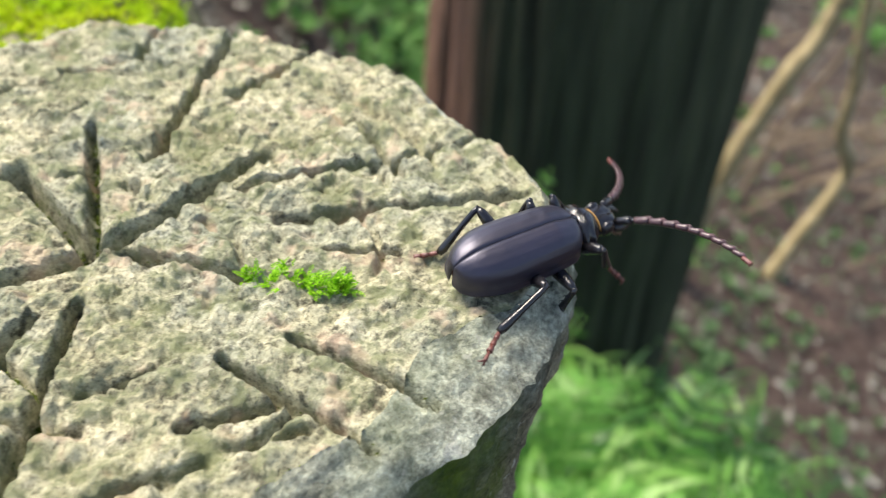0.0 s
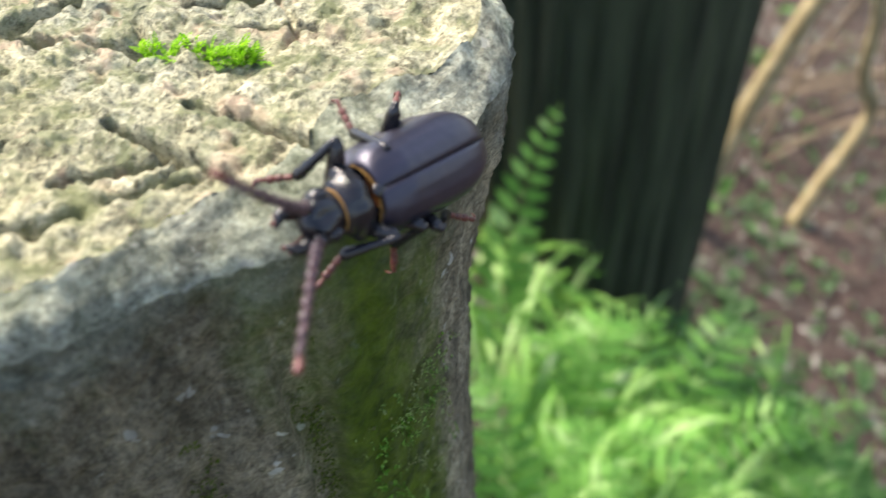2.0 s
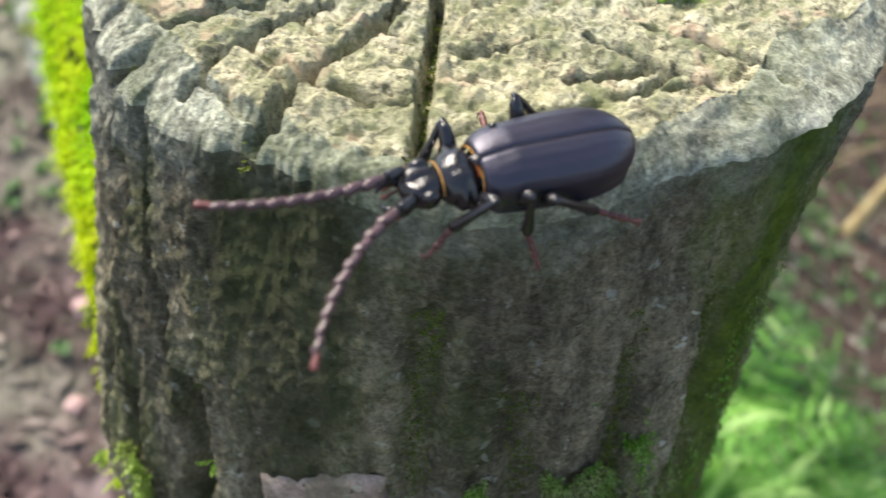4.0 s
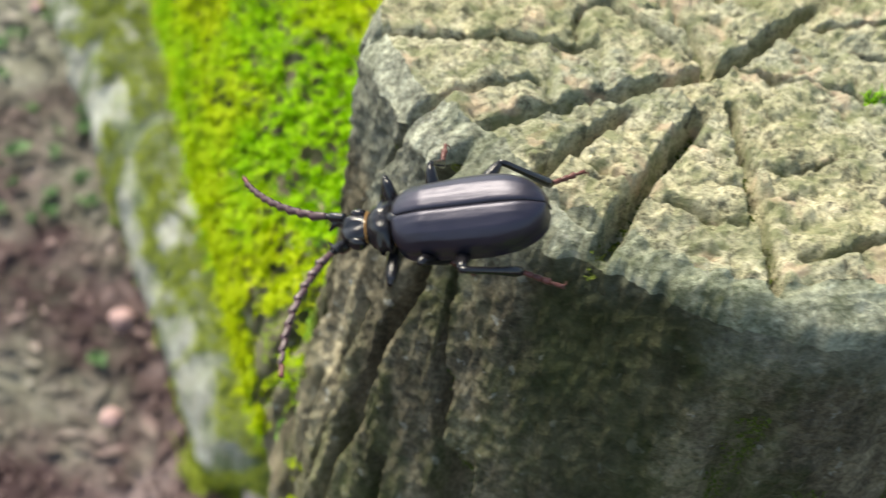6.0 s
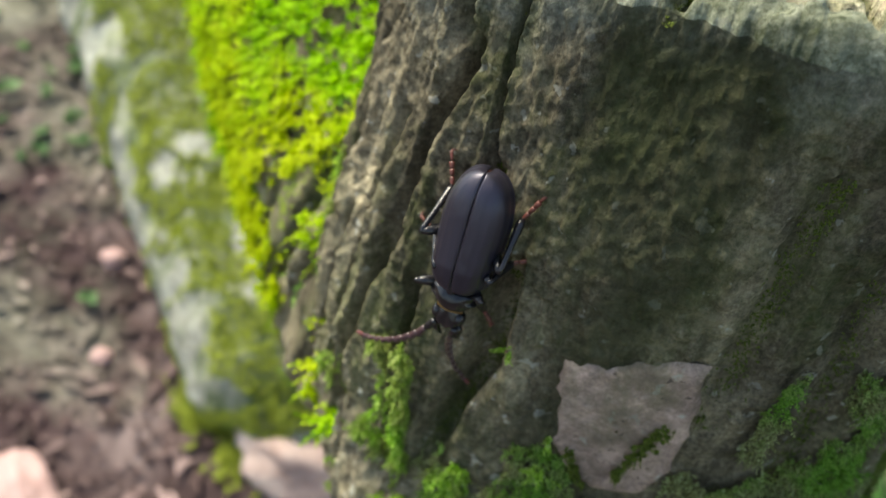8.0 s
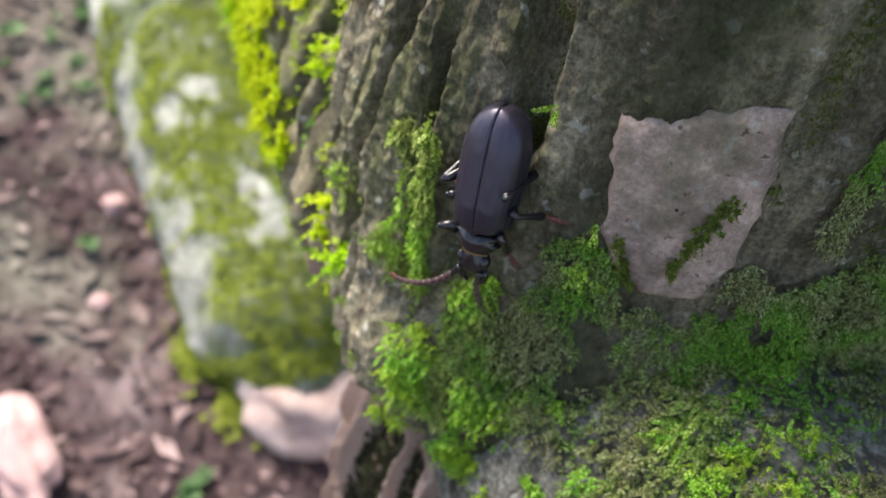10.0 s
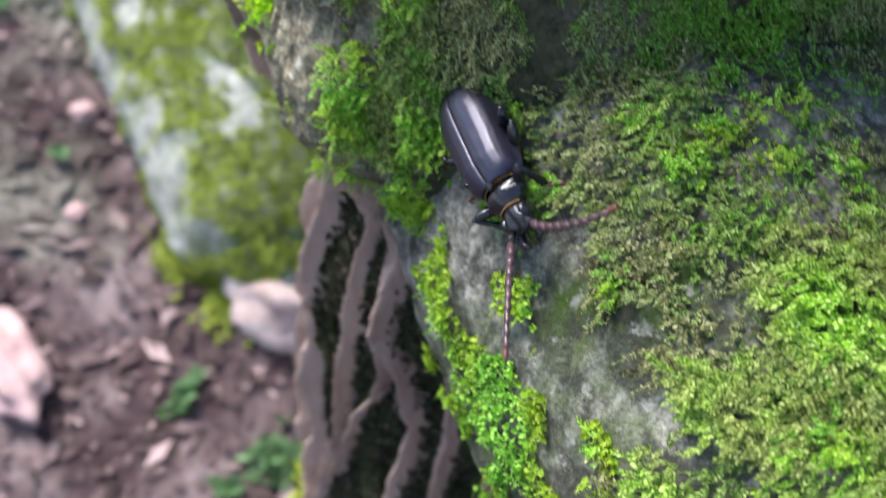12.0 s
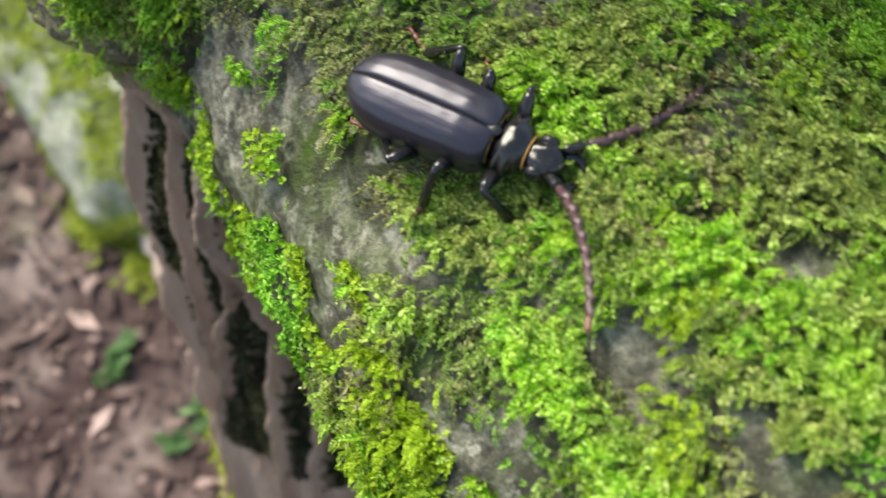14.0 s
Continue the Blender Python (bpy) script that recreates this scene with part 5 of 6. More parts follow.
def undergrowth():
    """Low leafy plants and grass scattered on the slope."""
    rng = np.random.default_rng(77)
    pts = []
    for cx, cy, n, s in [(0.75, 0.75, 200, 0.2), (1.0, 0.7, 140, 0.2), (2.4, 5.5, 70, 0.6), (3.5, 7.0, 160, 1.0), (4.8, 9.0, 700, 1.4), (5.5, 12.0, 1200, 2.0), (2.0, 8.0, 600, 1.5)]:
        for _ in range(n):
            x, y = rng.normal(cx, s), rng.normal(cy, s)
            pts.append((x, y, ground_z(x, y) + abs(rng.normal(0, 0.05 if y < 4.4 else 0.25))))
    pts = np.array(pts)
    me = moss_mesh("undergrowth", pts, np.tile([[0.2, -0.1, 1.0]], (len(pts), 1)), np.array([[0.2, -0.2, 0.3]]), M_GRASS, [frond_shape(6, 0.0105, 0.0026, 0.5), tuft_shape(8, 0.0075, 9)], 78, (9, 19), 0.6)
    tagged(part("undergrowth", me), "low green undergrowth scattered over the slope", "undergrowth", kind="stuff")
    pts = []
    for cx, cy, n, s in [(-0.2, 2.5, 900, 0.4), (0.1, 3.4, 900, 0.5), (-0.7, 3.2, 420, 0.5)]:
        for _ in range(n):
            x, y = rng.normal(cx, s), rng.normal(cy, s)
            pts.append((x, y, ground_z(x, y) + abs(rng.normal(0, 0.09))))
    pts = np.array(pts)
    me = moss_mesh("bank_herbs", pts, np.tile([[-0.1, -0.3, 1.0]], (len(pts), 1)), np.array([[0.1, -0.3, 0.3]]), M_GRASS, [frond_shape(6, 0.0105, 0.0030, 0.5), tuft_shape(8, 0.0075, 9)], 80, (4, 8), 0.6)
    tagged(part("bank_herbs", me), "light green leafy herbs on the bank beside the fence", "undergrowth", kind="stuff")
    pts = []
    for cx, cy, n, s in [(0.80, 1.75, 90, 0.06), (0.98, 2.3, 90, 0.14), (1.13, 2.0, 70, 0.20), (1.55, 2.75, 80, 0.28), (1.3, 1.6, 70, 0.18), (2.0, 3.6, 80, 0.4), (1.2, 3.0, 70, 0.3)]:
        for _ in range(n):
            x, y = rng.normal(cx, s), rng.normal(cy, s)
            pts.append((x, y, ground_z(x, y) + abs(rng.normal(0, 0.012))))
    pts = np.array(pts)
    me = moss_mesh("slope_herbs", pts, np.tile([[0.2, -0.1, 1.0]], (len(pts), 1)), np.array([[0.2, -0.2, 0.3]]), M_HERB, [frond_shape(6, 0.0105, 0.0026, 0.5), tuft_shape(8, 0.0075, 9)], 81, (1.8, 4.6), 0.6)
    tagged(part("slope_herbs", me), "sparse dull green herbs among brown leaf litter", "undergrowth", kind="stuff")
    pts = []
    for cx, cy, n, s in [(-0.62, 0.75, 60, 0.12), (-0.9, 1.2, 90, 0.2), (-0.308, 0.203, 7, 0.010), (-0.198, 0.160, 24, 0.016)]:
        for _ in range(n):
            x, y = rng.normal(cx, s), rng.normal(cy, s)
            pts.append((x, y, ground_z(x, y) + 0.004))
    pts = np.array(pts)
    me = moss_mesh("path_plants", pts, np.tile([[0, 0, 1.0]], (len(pts), 1)), np.array([[0.1, -0.2, 0.1]]), M_HERB, [tuft_shape(7, 0.0062, 12)], 79, (2.0, 4.0), 0.6)
    g = np.random.default_rng(84)
    k = g.uniform(0, 1, 1500)
    x, y = -0.352 + 0.080 * k + g.normal(0, 0.014, 1500), 0.372 - 0.078 * k + g.normal(0, 0.014, 1500)
    keep = fbms(np.stack([x, y, 0 * x], -1), 40, 3, 6.0) > -0.06
    spots = np.array([(p, q, ground_z(p, q) + 0.006) for p, q in zip(x[keep], y[keep])])
    log_moss = moss_mesh("path_moss", spots, np.tile([[-0.2, -0.2, 1.0]], (len(spots), 1)), np.array([[-0.2, -0.3, 0.1]]), M_MOSS_DULL, CUSHION, 85, (1.0, 2.2))
    tagged(part("moss", log_moss), "olive moss on the ground at the end of the log", "moss", kind="stuff")
    tagged(part("path_plants", me), "small green plants growing beside the path", "undergrowth", kind="stuff")


undergrowth()


def slope_grass():
    """Long narrow arching leaves between the ferns."""
    g = np.random.default_rng(83)
    v, f = [], []
    for k in range(900):
        x, y = g.uniform(0.10, 1.25), g.uniform(0.45, 1.45)
        if 0.9 * x + 0.43 * y > 1.35 + g.normal(0, 0.12):
            continue
        p = Vector((x, y, ground_z(x, y)))
        a, L, H = g.uniform(0, 6.28), g.uniform(0.12, 0.28), g.uniform(0.11, 0.25)
        d = Vector((math.cos(a), math.sin(a), 0))
        s = Vector((-d.y, d.x, 0)) * g.uniform(0.0040, 0.0085)
        n = len(v)
        for t, w in ((0, 0.6), (0.3, 1.0), (0.6, 0.9), (0.85, 0.55), (1.0, 0.05)):
            c = p + d * L * t + Vector((0, 0, H * (1.9 * t - 1.35 * t * t)))
            v += [c - s * w, c + s * w]
        f += [[n + 2 * i, n + 2 * i + 1, n + 2 * i + 3, n + 2 * i + 2] for i in range(4)]
    tagged(part("slope_grass", mesh("slope_grass", v, np.array(f), M_LANCE)), "long narrow bright green leaves between the ferns", "undergrowth", kind="stuff")


slope_grass()


# ---- beetle ----
def ball(name, rx, ry, rz, mat, nu=24, nv=14, fn=None):
    verts = []
    for i in range(nu):
        a = 2 * math.pi * i / nu
        for j in range(nv):
            b = math.pi * j / (nv - 1)
            p = [rx * math.sin(b) * math.cos(a), -ry * math.cos(b), rz * math.sin(b) * math.sin(a)]
            verts.append(fn(*p) if fn else p)
    return mesh(name, verts, grid_faces(nu, nv, True), mat)


def elytron(side):
    """One wing case: an arched shell with rounded shoulder and tip, three faint ribs and a rolled edge."""
    nu, nv = 54, 30
    outer, inner = [], []
    for i in range(nu):
        t = i / (nu - 1)
        y = 0.0101 - 0.0299 * t
        tip = math.sqrt(max(0.0, 1 - max(0, (t - 0.58) / 0.42) ** 2.3))
        shoulder = math.sqrt(1 - (1 - min(1, t / 0.11 * 0.7 + 0.3)) ** 2)
        w = 0.0076 * (0.86 + 0.14 * math.sin(min(1.15, t / 0.6) * math.pi / 2)) * shoulder * (0.06 + 0.94 * tip)
        h = 0.0062 * (0.55 + 0.45 * tip) * (0.80 + 0.20 * min(1, t * 5)) * (0.75 + 0.25 * shoulder)
        drop = -0.0012 * max(0, (t - 0.75) / 0.25) ** 2
        for j in range(nv):
            k = j / (nv - 1)
            a = radians(102) * k
            rib = 0.00008 * sum(math.exp(-((k - c) / 0.030) ** 2) for c in (0.16, 0.33, 0.50, 0.67)) * min(1, t * 5) * (1 - t ** 5)
            lip = 0.00055 * math.exp(-((k - 0.96) / 0.04) ** 2)
            x = 0.00006 + (w + rib * 0.6 + lip) * math.sin(a) ** 0.86
            z = (h + rib) * math.copysign(abs(math.cos(a)) ** 0.72, math.cos(a)) + drop - 0.00022 * math.exp(-(k / 0.02) ** 2) + 0.00007 * noise.fractal((side * x * 420, y * 300, 1.0), 1.0, 2.0, 2)
            outer.append((side * x, y, z))
            inner.append((side * x * 0.94, y * 0.985, z - 0.0005))
    n = len(outer)
    f = grid_faces(nu, nv, False, side > 0)
    f = [tuple(q) for q in f] + [tuple(int(i) + n for i in q[::-1]) for q in f]
    ring = [i * nv for i in range(nu)] + [(nu - 1) * nv + j for j in range(1, nv)] + [i * nv + nv - 1 for i in range(nu - 2, -1, -1)] + [j for j in range(nv - 2, 0, -1)]
    for a, b in zip(ring, ring[1:] + ring[:1]):
        f.append((a, b, b + n, a + n) if side > 0 else (b, a, a + n, b + n))
    return mesh("elytron", outer + inner, f, M_ELYTRA)


COXA = {"front": (0.0030, 0.0118, -0.0034), "middle": (0.0042, 0.0035, -0.0042), "hind": (0.0042, -0.0030, -0.0044)}
# lengths of femur, tibia and tarsus
REACH = {"front": (0.0086, 0.0092, 0.0062), "middle": (0.0092, 0.0100, 0.0066), "hind": (0.0108, 0.0134, 0.0084)}
legs, feelers = [], {}


def leg(beetle, which, side):
    """A stout femur and a slim spined tibia, both along +y; lobed tarsal joints and two claws go with the tibia."""
    fe, ti, ta = REACH[which]
    femur = part("femur", tube("femur", [(0, -0.0006, 0), (0, fe * 0.10, 0.0001), (0, fe * 0.35, 0.0003), (0, fe * 0.62, 0.0003), (0, fe * 0.88, 0.0001), (0, fe, 0)], [0.0008, 0.0012, 0.0015, 0.0014, 0.0011, 0.0006], M_CHITIN, 12), beetle)
    tibia = part("tibia", tube("tibia", [(0, -0.0004, 0), (0, ti * 0.10, 0.0002), (0, ti * 0.5, 0.0001), (0, ti * 0.9, 0), (0, ti, 0)], [0.0006, 0.0007, 0.00075, 0.0011, 0.0008], M_CHITIN), beetle, "dark tibia with short spines")
    for k in range(7):
        p = Vector((0, ti * (0.25 + 0.1 * k), 0))
        out = Vector((0.0013 * (-1) ** k, 0.0007, -0.0006))
        part("spine", tube("spine", [p, p + out * 0.6, p + out], [0.0002, 0.00014, 0.00004], M_CHITIN, 5), tibia)
    way = Vector((0, math.cos(radians(38)), math.sin(radians(38))))
    p = Vector((0, ti * 0.98, 0))
    shares = (0.28, 0.21, 0.21, 0.30)
    for k, share in enumerate(shares):
        q = p + way * ta * share
        wide = (0.00060, 0.00066, 0.00072, 0.00046)[k]
        me = tube("tarsus", [p, p.lerp(q, 0.3), p.lerp(q, 0.75), p.lerp(q, 0.97), q], [wide * 0.65, wide * 0.8, wide, wide * 0.9, wide * 0.6], M_RED, 10)
        part("tarsus", me, tibia, "orange-red lobed tarsal joint")
        p = q
    for s in (-1, 1):
        hook = Vector((s * 0.0007, 0.0008, -0.0002))
        part("claw", tube("claw", [p - way * 0.0003, p + hook * 0.7, p + hook + Vector((0, 0.0002, -0.0008))], [0.00024, 0.0002, 0.00006], M_RED, 6), tibia)
    legs.append((femur, tibia, which, side))


JOINT_LENGTHS = (3.3, 1.0, 3.6, 3.2, 3.1, 3.0, 2.9, 2.8, 2.7, 2.6, 2.5, 2.4)
FEELER_AT = (0.0027, 0.0212, 0.0008)


def antenna(beetle, side):
    """Twelve joints, each widening to a saw tooth at its outer end."""
    p, yaw = Vector((0, 0, 0)), 8.0
    base = None
    for k, length in enumerate(JOINT_LENGTHS):
        dirv = Vector((side * math.sin(radians(yaw)), math.cos(radians(yaw)), 0.10 - 0.028 * k)).normalized()
        q = p + dirv * length / 1000
        w = (0.00120, 0.00080)[k] if k < 2 else 0.00122 - 0.00005 * k
        lean = Vector((-side * math.cos(radians(yaw)), math.sin(radians(yaw)), 0)) * (0.00042 if 2 <= k < 11 else 0)
        me = tube("antenna_joint", [p, p.lerp(q, 0.2), p.lerp(q, 0.6) + lean * 0.35, p.lerp(q, 0.93) + lean, q + lean * 0.8, q], [w * 0.70, w * 0.72, w * 0.80, w * 0.86, w * 0.78, w * 0.66], M_TIP if k > 10 else M_FEELER if k > 1 else M_CHITIN, 10)
        if base is None:
            base = part("antenna", me, beetle, "long plum-black serrated antenna", at=pose(side * FEELER_AT[0], FEELER_AT[1], FEELER_AT[2]))
        else:
            part("antenna_joint", me, base)
        p = q
        yaw += 3.4
    feelers[side] = base


def build_beetle():
    b = tagged(new("longhorn_beetle"), "black longhorn beetle with serrated antennae crawling down the mossy post", "beetle")
    for s in (1, -1):
        part("elytron", elytron(s), b, "satin black wing case with faint ridges")
    part("scutellum", ball("scutellum", 0.0013, 0.0018, 0.0006, M_CHITIN, 16, 10, lambda x, y, z: (x, y + 0.0094, z + 0.0042)), b)

    def belly(x, y, z):
        seg = 0.00030 * (((y * 1000 + 40) % 3.4) / 3.4)
        return x * (1 - seg * 40), y - 0.0040, min(z, 0.0024) * 1.0 - 0.0004 - seg

    part("abdomen", ball("abdomen", 0.0069, 0.0152, 0.0060, M_BROWN, 34, 60, belly), b, "banded reddish brown underside")
    part("sternum", ball("sternum", 0.0060, 0.0065, 0.0050, M_CHITIN, 28, 18, lambda x, y, z: (x, y + 0.0045, min(z, 0.002) - 0.0004)), b, "dark brown breastplate")

    def shield(x, y, z):
        # broad behind, narrow in front, two shallow swellings, three teeth on each side
        wide = 1.0 - 0.14 * max(-1, min(1, y / 0.0036))
        edge = max(0.0, abs(x) / 0.0048 - 0.62) * 2.6
        tooth = sum(h * math.exp(-((y - c) / 0.00050) ** 2) for c, h in ((-0.0017, 0.0014), (0.0003, 0.0010), (0.0020, 0.0006))) * edge
        hump = 0.0004 * math.exp(-((abs(x) - 0.0021) / 0.0011) ** 2 - ((y + 0.0006) / 0.0015) ** 2) * (z > 0)
        rough = 1 + 0.05 * noise.fractal((x * 700, y * 700, 3.0), 1.0, 2.0, 2)
        return x * wide + math.copysign(tooth, x), y + 0.0131, z * rough * 0.95 + hump + 0.0001

    part("pronotum", ball("pronotum", 0.0050, 0.0038, 0.0041, M_CHITIN, 64, 44, shield), b, "glossy black toothed thorax shield")
    for yy, r in ((0.0100, 0.0046), (0.0162, 0.0031)):
        part("hair_fringe", tube("hair_fringe", [(r * math.cos(a) * 1.1, yy, r * 0.80 * math.sin(a)) for a in np.linspace(0.30, math.pi - 0.30, 22)], [0.00020] * 22, M_HAIR, 6), b, "fringe of golden hair")

    def skull(x, y, z):
        # two rounded lobes with a furrow between them and a ledge that bears the antennae
        wide = 1.0 + 0.16 * math.exp(-((y - 0.0014) / 0.0015) ** 2) - 0.10 * math.exp(-((y + 0.0022) / 0.0012) ** 2)
        furrow = 0.0006 * math.exp(-(x / 0.0006) ** 2) * (z > 0) * math.exp(-((y - 0.0012) / 0.0022) ** 2)
        brow = 0.0005 * math.exp(-((abs(x) - 0.0022) / 0.0009) ** 2 - ((y - 0.0026) / 0.0010) ** 2) * (z > 0)
        return x * wide, y + 0.0181, z * (1 + 0.05 * noise.fractal((x * 800, y * 800, 7.0), 1.0, 2.0, 2)) - 0.0006 - furrow + brow

    hd = part("head", ball("head", 0.0034, 0.0044, 0.0030, M_CHITIN, 48, 34, skull), b)
    for s in (1, -1):
        part("eye", ball("eye", 0.0013, 0.0019, 0.0020, M_CHITIN, 20, 14, lambda x, y, z: (x + s * 0.0030, y + 0.0184, z + 0.0001)), hd, "bulging glossy black eye")
        part("mandible", tube("mandible", [(s * 0.0019, 0.0208, -0.0012), (s * 0.0029, 0.0226, -0.0015), (s * 0.0027, 0.0243, -0.0018), (s * 0.0012, 0.0256, -0.0019)], [0.0012, 0.0012, 0.0009, 0.0002], M_CHITIN), hd)
        for x0, k in ((0.0013, 1.0), (0.0022, 0.8)):
            part("palp", tube("palp", [(s * x0, 0.0205, -0.0026), (s * (x0 + 0.0007), 0.0220, -0.0040 * k), (s * (x0 + 0.0006), 0.0236, -0.0052 * k)], [0.00035, 0.0003, 0.00045], M_RED, 8), hd, "short reddish palp")
        antenna(b, s)
        for w in COXA:
            leg(b, w, s)
    return b


beetle = build_beetle()

# seconds, middle of the body, way ahead, way of the back
BEETLE = [
    (0, (0.0899, -0.0074, 0.8062), (0.850, 0.527, -0.013), (0.117, -0.164, 0.979)),
    (0.5, (0.0999, -0.0027, 0.7958), (0.874, 0.044, -0.484), (0.447, 0.314, 0.837)),
    (0.8, (0.1034, -0.0055, 0.7900), (0.739, -0.200, -0.644), (0.664, 0.383, 0.642)),
    (1, (0.1042, -0.0102, 0.7855), (0.361, -0.548, -0.755), (0.894, 0.434, 0.112)),
    (1.2, (0.1013, -0.0166, 0.7823), (0.185, -0.364, -0.913), (0.943, 0.327, 0.062)),
    (1.5, (0.1009, -0.0427, 0.7951), (-0.187, -0.981, -0.053), (0.942, -0.163, -0.294)),
    (2, (0.0817, -0.0555, 0.8021), (-0.556, -0.796, 0.242), (0.735, -0.334, 0.589)),
    (2.5, (0.0656, -0.0699, 0.8020), (-0.701, -0.710, 0.072), (0.281, -0.182, 0.942)),
    (3, (0.0462, -0.0790, 0.8077), (-0.703, -0.671, 0.235), (0.374, -0.068, 0.925)),
    (3.2, (0.0408, -0.0923, 0.8104), (-0.468, -0.827, 0.313), (0.404, 0.115, 0.908)),
    (5.3, (-0.0464, -0.0847, 0.8056), (-0.782, 0.619, -0.073), (-0.480, -0.523, 0.705)),
    (5.5, (-0.0581, -0.0796, 0.8068), (-0.937, 0.339, -0.088), (-0.294, -0.626, 0.722)),
    (6, (-0.0671, -0.0782, 0.8036), (-0.954, 0.009, -0.298), (-0.269, -0.456, 0.848)),
    (6.5, (-0.0678, -0.0852, 0.7958), (-0.657, -0.224, -0.720), (-0.593, -0.436, 0.677)),
    (7, (-0.0678, -0.0843, 0.7741), (-0.249, -0.327, -0.912), (-0.307, -0.866, 0.395)),
    (7.2, (-0.0692, -0.0812, 0.7662), (-0.245, -0.255, -0.935), (-0.321, -0.889, 0.326)),
    (9.3, (-0.0697, -0.0851, 0.6866), (0.105, -0.364, -0.925), (-0.384, -0.873, 0.300)),
    (9.5, (-0.0705, -0.0867, 0.6846), (0.092, -0.355, -0.930), (-0.385, -0.874, 0.295)),
    (10, (-0.0674, -0.0872, 0.6783), (-0.043, -0.328, -0.944), (-0.377, -0.869, 0.319)),
    (10.5, (-0.0663, -0.0938, 0.6596), (-0.070, -0.215, -0.974), (0.000, -0.975, 0.215)),
    (11, (-0.0641, -0.1033, 0.6350), (0.169, -0.433, -0.885), (-0.294, -0.879, 0.374)),
    (11.5, (-0.0565, -0.1077, 0.6195), (0.277, -0.441, -0.854), (-0.417, -0.855, 0.307)),
    (12, (-0.0459, -0.1100, 0.6141), (0.405, -0.903, -0.141), (-0.767, -0.420, 0.485)),
    (12.5, (-0.0364, -0.1274, 0.6172), (0.517, -0.847, 0.120), (-0.512, -0.194, 0.837)),
    (13, (-0.0237, -0.1412, 0.6228), (0.578, -0.802, 0.150), (-0.466, -0.173, 0.868)),
    (13.5, (-0.0118, -0.1512, 0.6220), (0.673, -0.739, 0.020), (-0.317, -0.264, 0.911)),
    (14, (0.0019, -0.1590, 0.6236), (0.820, -0.560, -0.040), (-0.180, -0.360, 0.915)),
]
# seconds, place of each foot beside the body in millimetres
FEET = {}
FEET["hind", -1] = [(0, -15.4, -21, -9.8), (0.5, -7, -31, -8), (1, 1.5, -19.8, -12.8), (3, -7.5, -15.7, -7.2), (6, -13.7, -19.3, -7.2), (6.5, -16.8, -16.5, -7.2), (7, -17.6, -16.1, -7.2), (9.5, -9, -14, -7.2), (10, -13.2, -6.9, -7.2), (11, -9.6, -16.5, -7.2), (11.5, -8.8, -17.9, -7.2), (12, -8.8, -18, -7.2), (12.5, -17.1, -20.4, -7.2), (13, -19, -26, -7.2), (13.5, -18, -22.7, -7.2), (14, -16.3, -18, -7.2)]
FEET["hind", 1] = [(0, 18.8, -22.3, -4.8), (0.5, 21.2, -14.8, -11.2), (1, 15.6, -7.9, -20), (1.5, -2.2, -10.7, -18.3), (3, 16, -26, -7), (5.5, 10.1, -24.2, -16), (6, 14, -25, -15), (6.5, 21, -20, -12), (7, 20, -8, -7.2), (9.5, 9, -14, -7.2), (10.2, 8, -15, -7.2), (11, 12.9, -16.3, -7.2), (11.5, 16.5, -13.5, -7.2), (12, 18, -27, -7.2), (12.5, 10.5, -30, -7.2), (13.5, 11.4, -25.3, -7.2), (14, 6.6, -19.4, -7.2)]
FEET["middle", 1] = [(0, 17.1, 1, -13), (0.5, 10.6, -0.3, -10.3), (1, 16, 0.2, -16), (1.5, -1, 1.1, -19), (3, 20, -4, -10), (5.5, 16, -2, -14), (6, 22, 3.5, -10), (6.5, 19, 12, -7.2), (9.5, 14.7, 2.2, -7.2), (10, 15.3, 4.1, -7.2), (12.5, 9.9, 6.2, -7.2), (13, 19.1, 9.7, -7.2), (13.5, 21.5, 4.8, -7.2), (14, 20, 0.5, -7.2)]
FEET["front", 1] = [(0, 12.8, 19.2, -7.2), (0.5, 14, 13, -10), (1, 12.2, 7.7, -18), (1.5, -2, 9, -17), (3, 11, 27, -12), (13.5, 10, 17.9, -7.2), (14, 15, 20.3, -7.2)]
FEET["front", -1] = [(1.5, -14, 8, -8.5), (3, -4, 19, -11), (5.5, -9.6, 16.5, -7.2), (6, -8.5, 13.3, -7.2), (11.5, -15.1, 17.2, -7.2), (12, -11.8, 15.3, -7.2), (12.5, -18, 16, -7.2), (13, -15.8, 12, -7.2), (13.5, -18, 18, -7.2), (14, -19, 9, -7.2)]
FEET["middle", -1] = [(3, -7.7, 9, -7.2), (5.5, -12.7, -2.5, -7.2), (6, -10.1, -2.7, -7.2), (6.5, -7.5, 3.5, -7.2), (9.5, -12.3, 8.7, -7.2), (10, -18.3, 5.3, -7.2), (11, -18, -3.4, -7.2), (11.5, -16.9, -5.4, -7.2), (12, -8.5, -10.6, -7.2), (12.5, -22, -4, -7.2), (13, -23, 7, -7.2), (13.5, -22, -5, -7.2), (14, -17.2, -2, -7.2)]
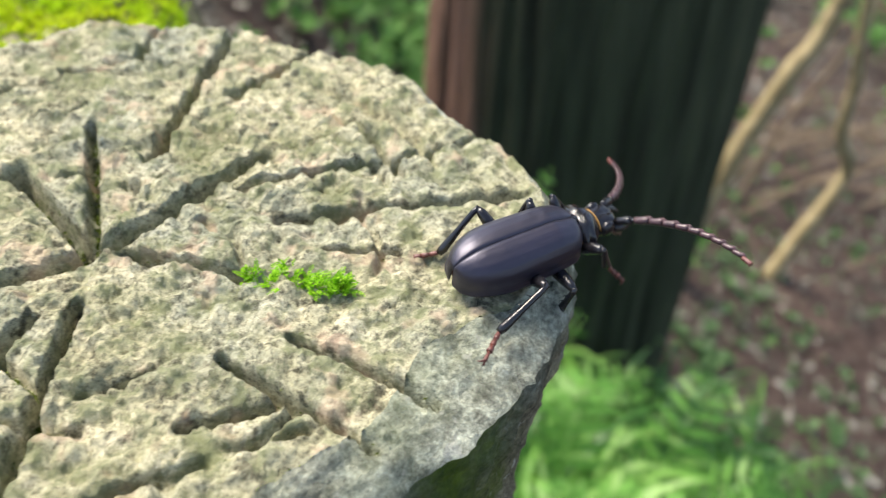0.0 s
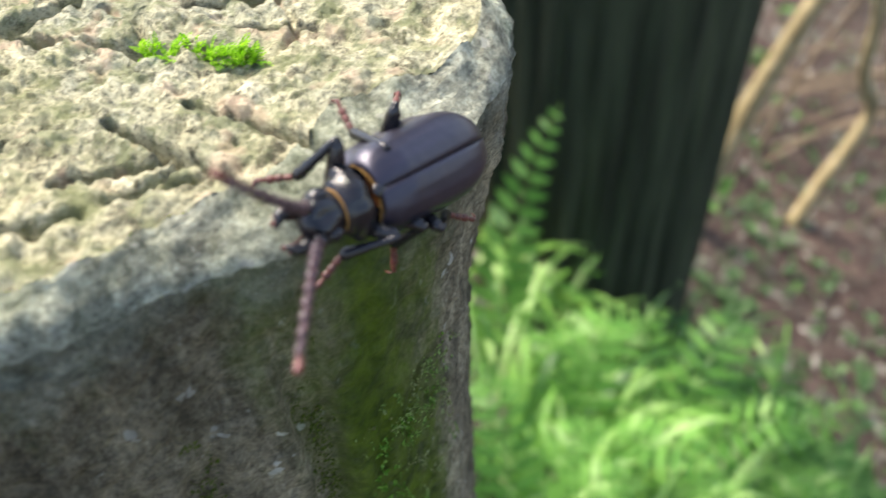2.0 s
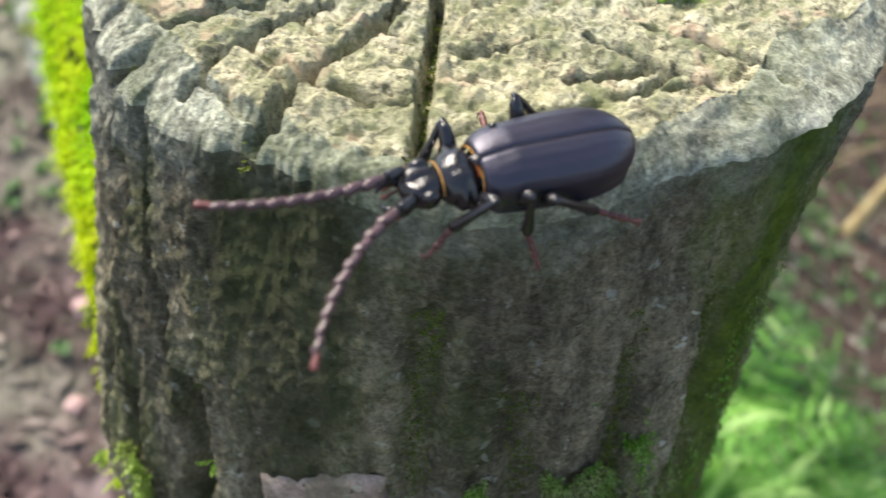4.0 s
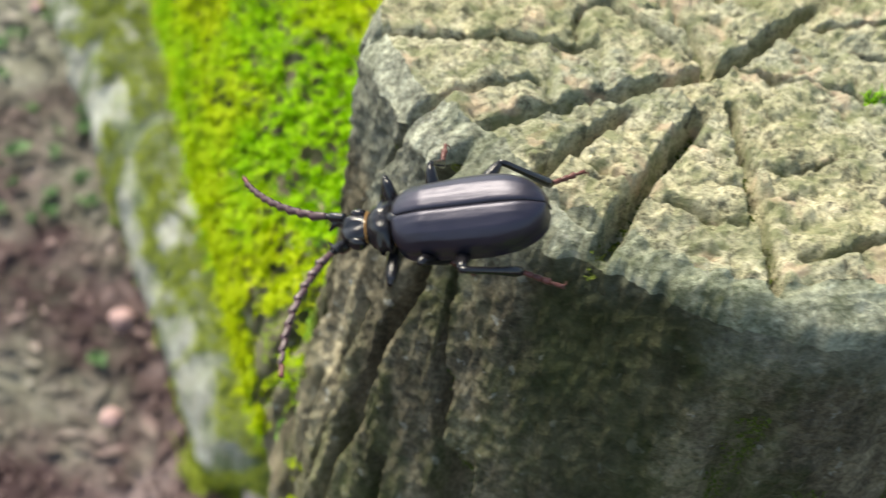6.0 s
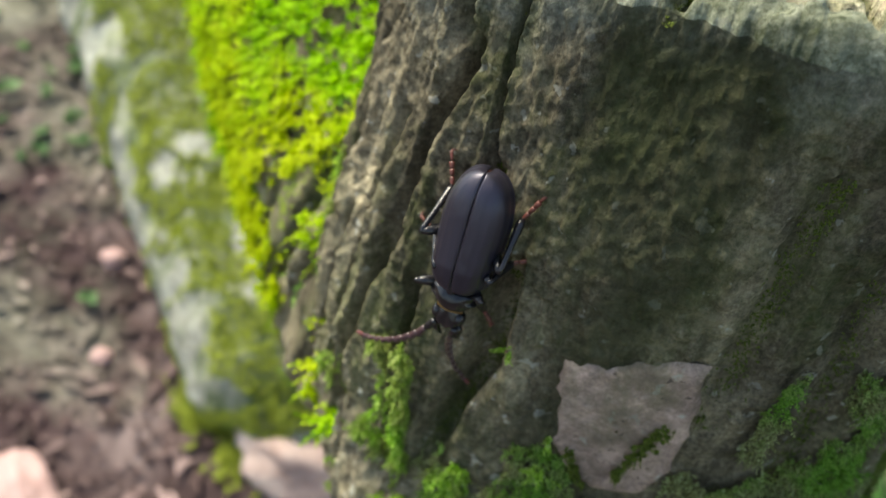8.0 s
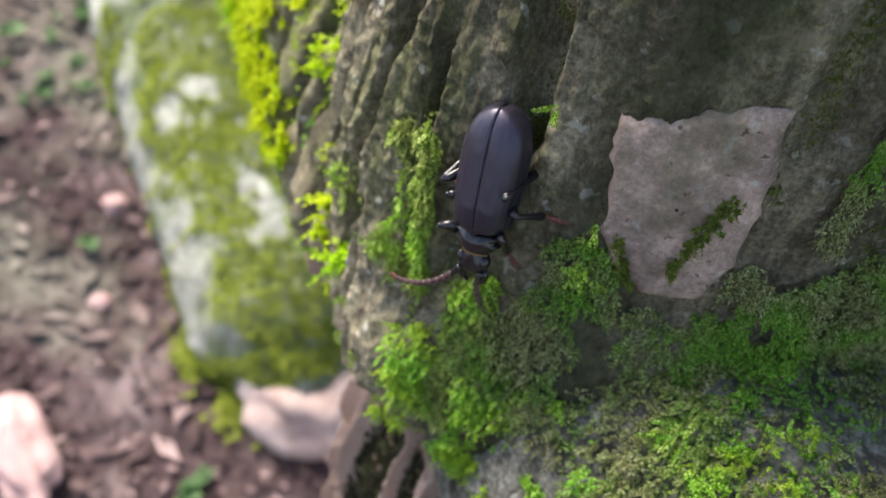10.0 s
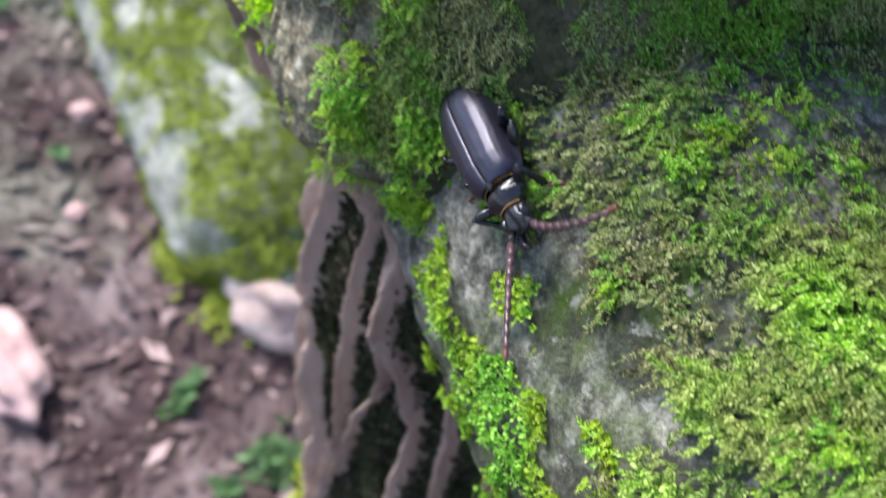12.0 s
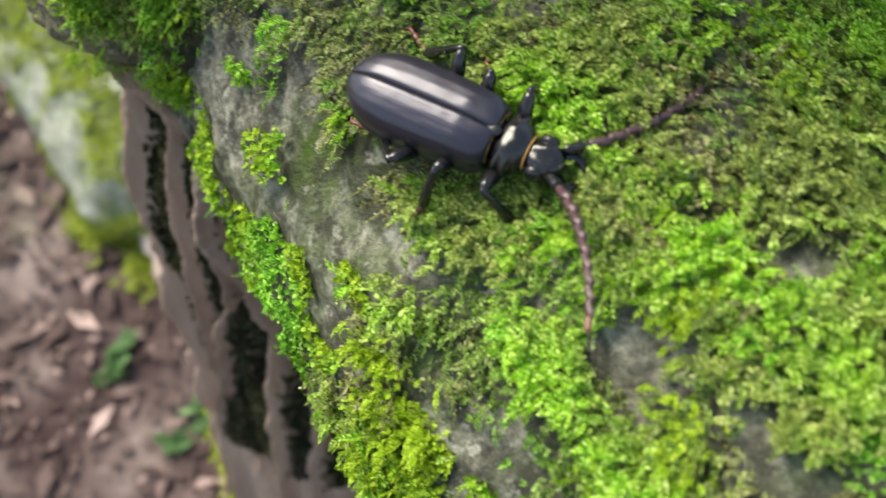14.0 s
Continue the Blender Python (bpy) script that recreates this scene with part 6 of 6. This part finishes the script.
# seconds, turn and lift of each antenna in degrees
LEFT_FEELER = [(0, 15, -24), (0.5, 9, -18), (0.8, 6, 10), (1, 9, 40), (1.2, -15, 20), (1.5, -50, -8), (2, -9, 38), (2.5, 27, 18), (3, 33, 12), (3.2, 30, 10), (5.3, 13, -5), (5.5, 15, -6), (6, 50, 28), (6.5, 5, -40), (7, -15, -30), (7.2, -18, -32),
               (9.3, -38, -46), (9.5, -39, -48), (10, -33, -42), (10.5, -3, -12), (11, 0, -22), (11.5, 48, 28), (12, 27, 18), (12.5, 3, 24), (13, -3, 46), (13.5, -3, 36), (14, 33, -18)]
RIGHT_FEELER = [(0, -45, 30), (0.5, 35, 8), (0.8, 60, 22), (1, 70, 34), (1.2, 50, 32), (1.5, -3, 30), (2, 15, 42), (2.5, 22, 38), (3, 27, 36), (3.2, 24, 30), (5.3, 34, -16), (5.5, 34, -18), (6, -3, -12), (6.5, 3, 6), (7, -21, -18), (7.2, -21, -18),
                (9.3, -21, -18), (9.5, -21, -18), (10, -27, -24), (10.5, 10, -48), (11, -9, -46), (11.5, 3, -6), (12, 21, 30), (12.5, -9, 12), (13, -9, 24), (13.5, -21, 24), (14, -21, 30)]


def stance(o, f, u):
    f = Vector(f).normalized()
    r = f.cross(Vector(u)).normalized()
    up = r.cross(f)
    m = Matrix((r, f, up)).transposed().to_4x4()
    m.translation = o
    return m


STAND = {"front": (10.5, 19.0), "middle": (15.0, 1.0), "hind": (13.5, -16.0)}


def foot_rows(which, side):
    """The known places of a foot, with a walking gait wherever none is known for a while."""
    rows = list(FEET[which, side])
    phase = {"front": 0.0, "middle": 0.5, "hind": 0.0}[which] + (0.5 if side > 0 else 0.0)
    x, y = STAND[which]
    for k in range(57):
        t = k / 4
        if min(abs(t - r[0]) for r in FEET[which, side]) > 0.45:
            w = 2 * math.pi * (t / 1.0 + phase)
            rows.append((t, side * x, y + 4.0 * math.sin(w), -7.2 + 2.0 * max(0, math.cos(w))))
    return sorted(rows)


def bend(which, side, toe):
    """Knee and ankle of a leg whose foot stands at toe."""
    fe, ti, ta = REACH[which]
    x, y, z = COXA[which]
    c = Vector((side * x, y, z))
    flat = Vector((toe.x - c.x, toe.y - c.y, 0)).normalized()
    ankle = toe - flat * ta * 0.85 + Vector((0, 0, 0.0016))
    v = ankle - c
    d = max(abs(fe - ti) * 1.3 + 0.002, min(v.length, 0.97 * (fe + ti)))
    v.normalize()
    up = Vector((side * 0.75, 0, 0.8))
    up = (up - v * up.dot(v)).normalized()
    a = (fe * fe - ti * ti + d * d) / (2 * d)
    knee = c + v * a + up * math.sqrt(max(0.0, fe * fe - a * a))
    return c, knee, c + v * d, up


def motions():
    walk(beetle, [(t, stance(o, f, u)) for t, o, f, u in BEETLE])
    for side, rows in ((-1, LEFT_FEELER), (1, RIGHT_FEELER)):
        base = pose(side * FEELER_AT[0], FEELER_AT[1], FEELER_AT[2])
        walk(feelers[side], [(t, base @ pose(0, 0, 0, 0, 0, turn) @ pose(0, 0, 0, lift)) for t, turn, lift in rows])
    for femur, tibia, which, side in legs:
        rows = foot_rows(which, side)
        ts = [r[0] for r in rows]
        upper, lower = [], []
        for k in range(141):
            t = k / 10
            toe = Vector([float(np.interp(t, ts, [r[i] for r in rows])) / 1000 for i in (1, 2, 3)])
            c, knee, ankle, up = bend(which, side, toe)
            upper.append((t, stance(c, knee - c, up)))
            lower.append((t, stance(knee, ankle - knee, up)))
        walk(femur, upper)
        walk(tibia, lower)


motions()
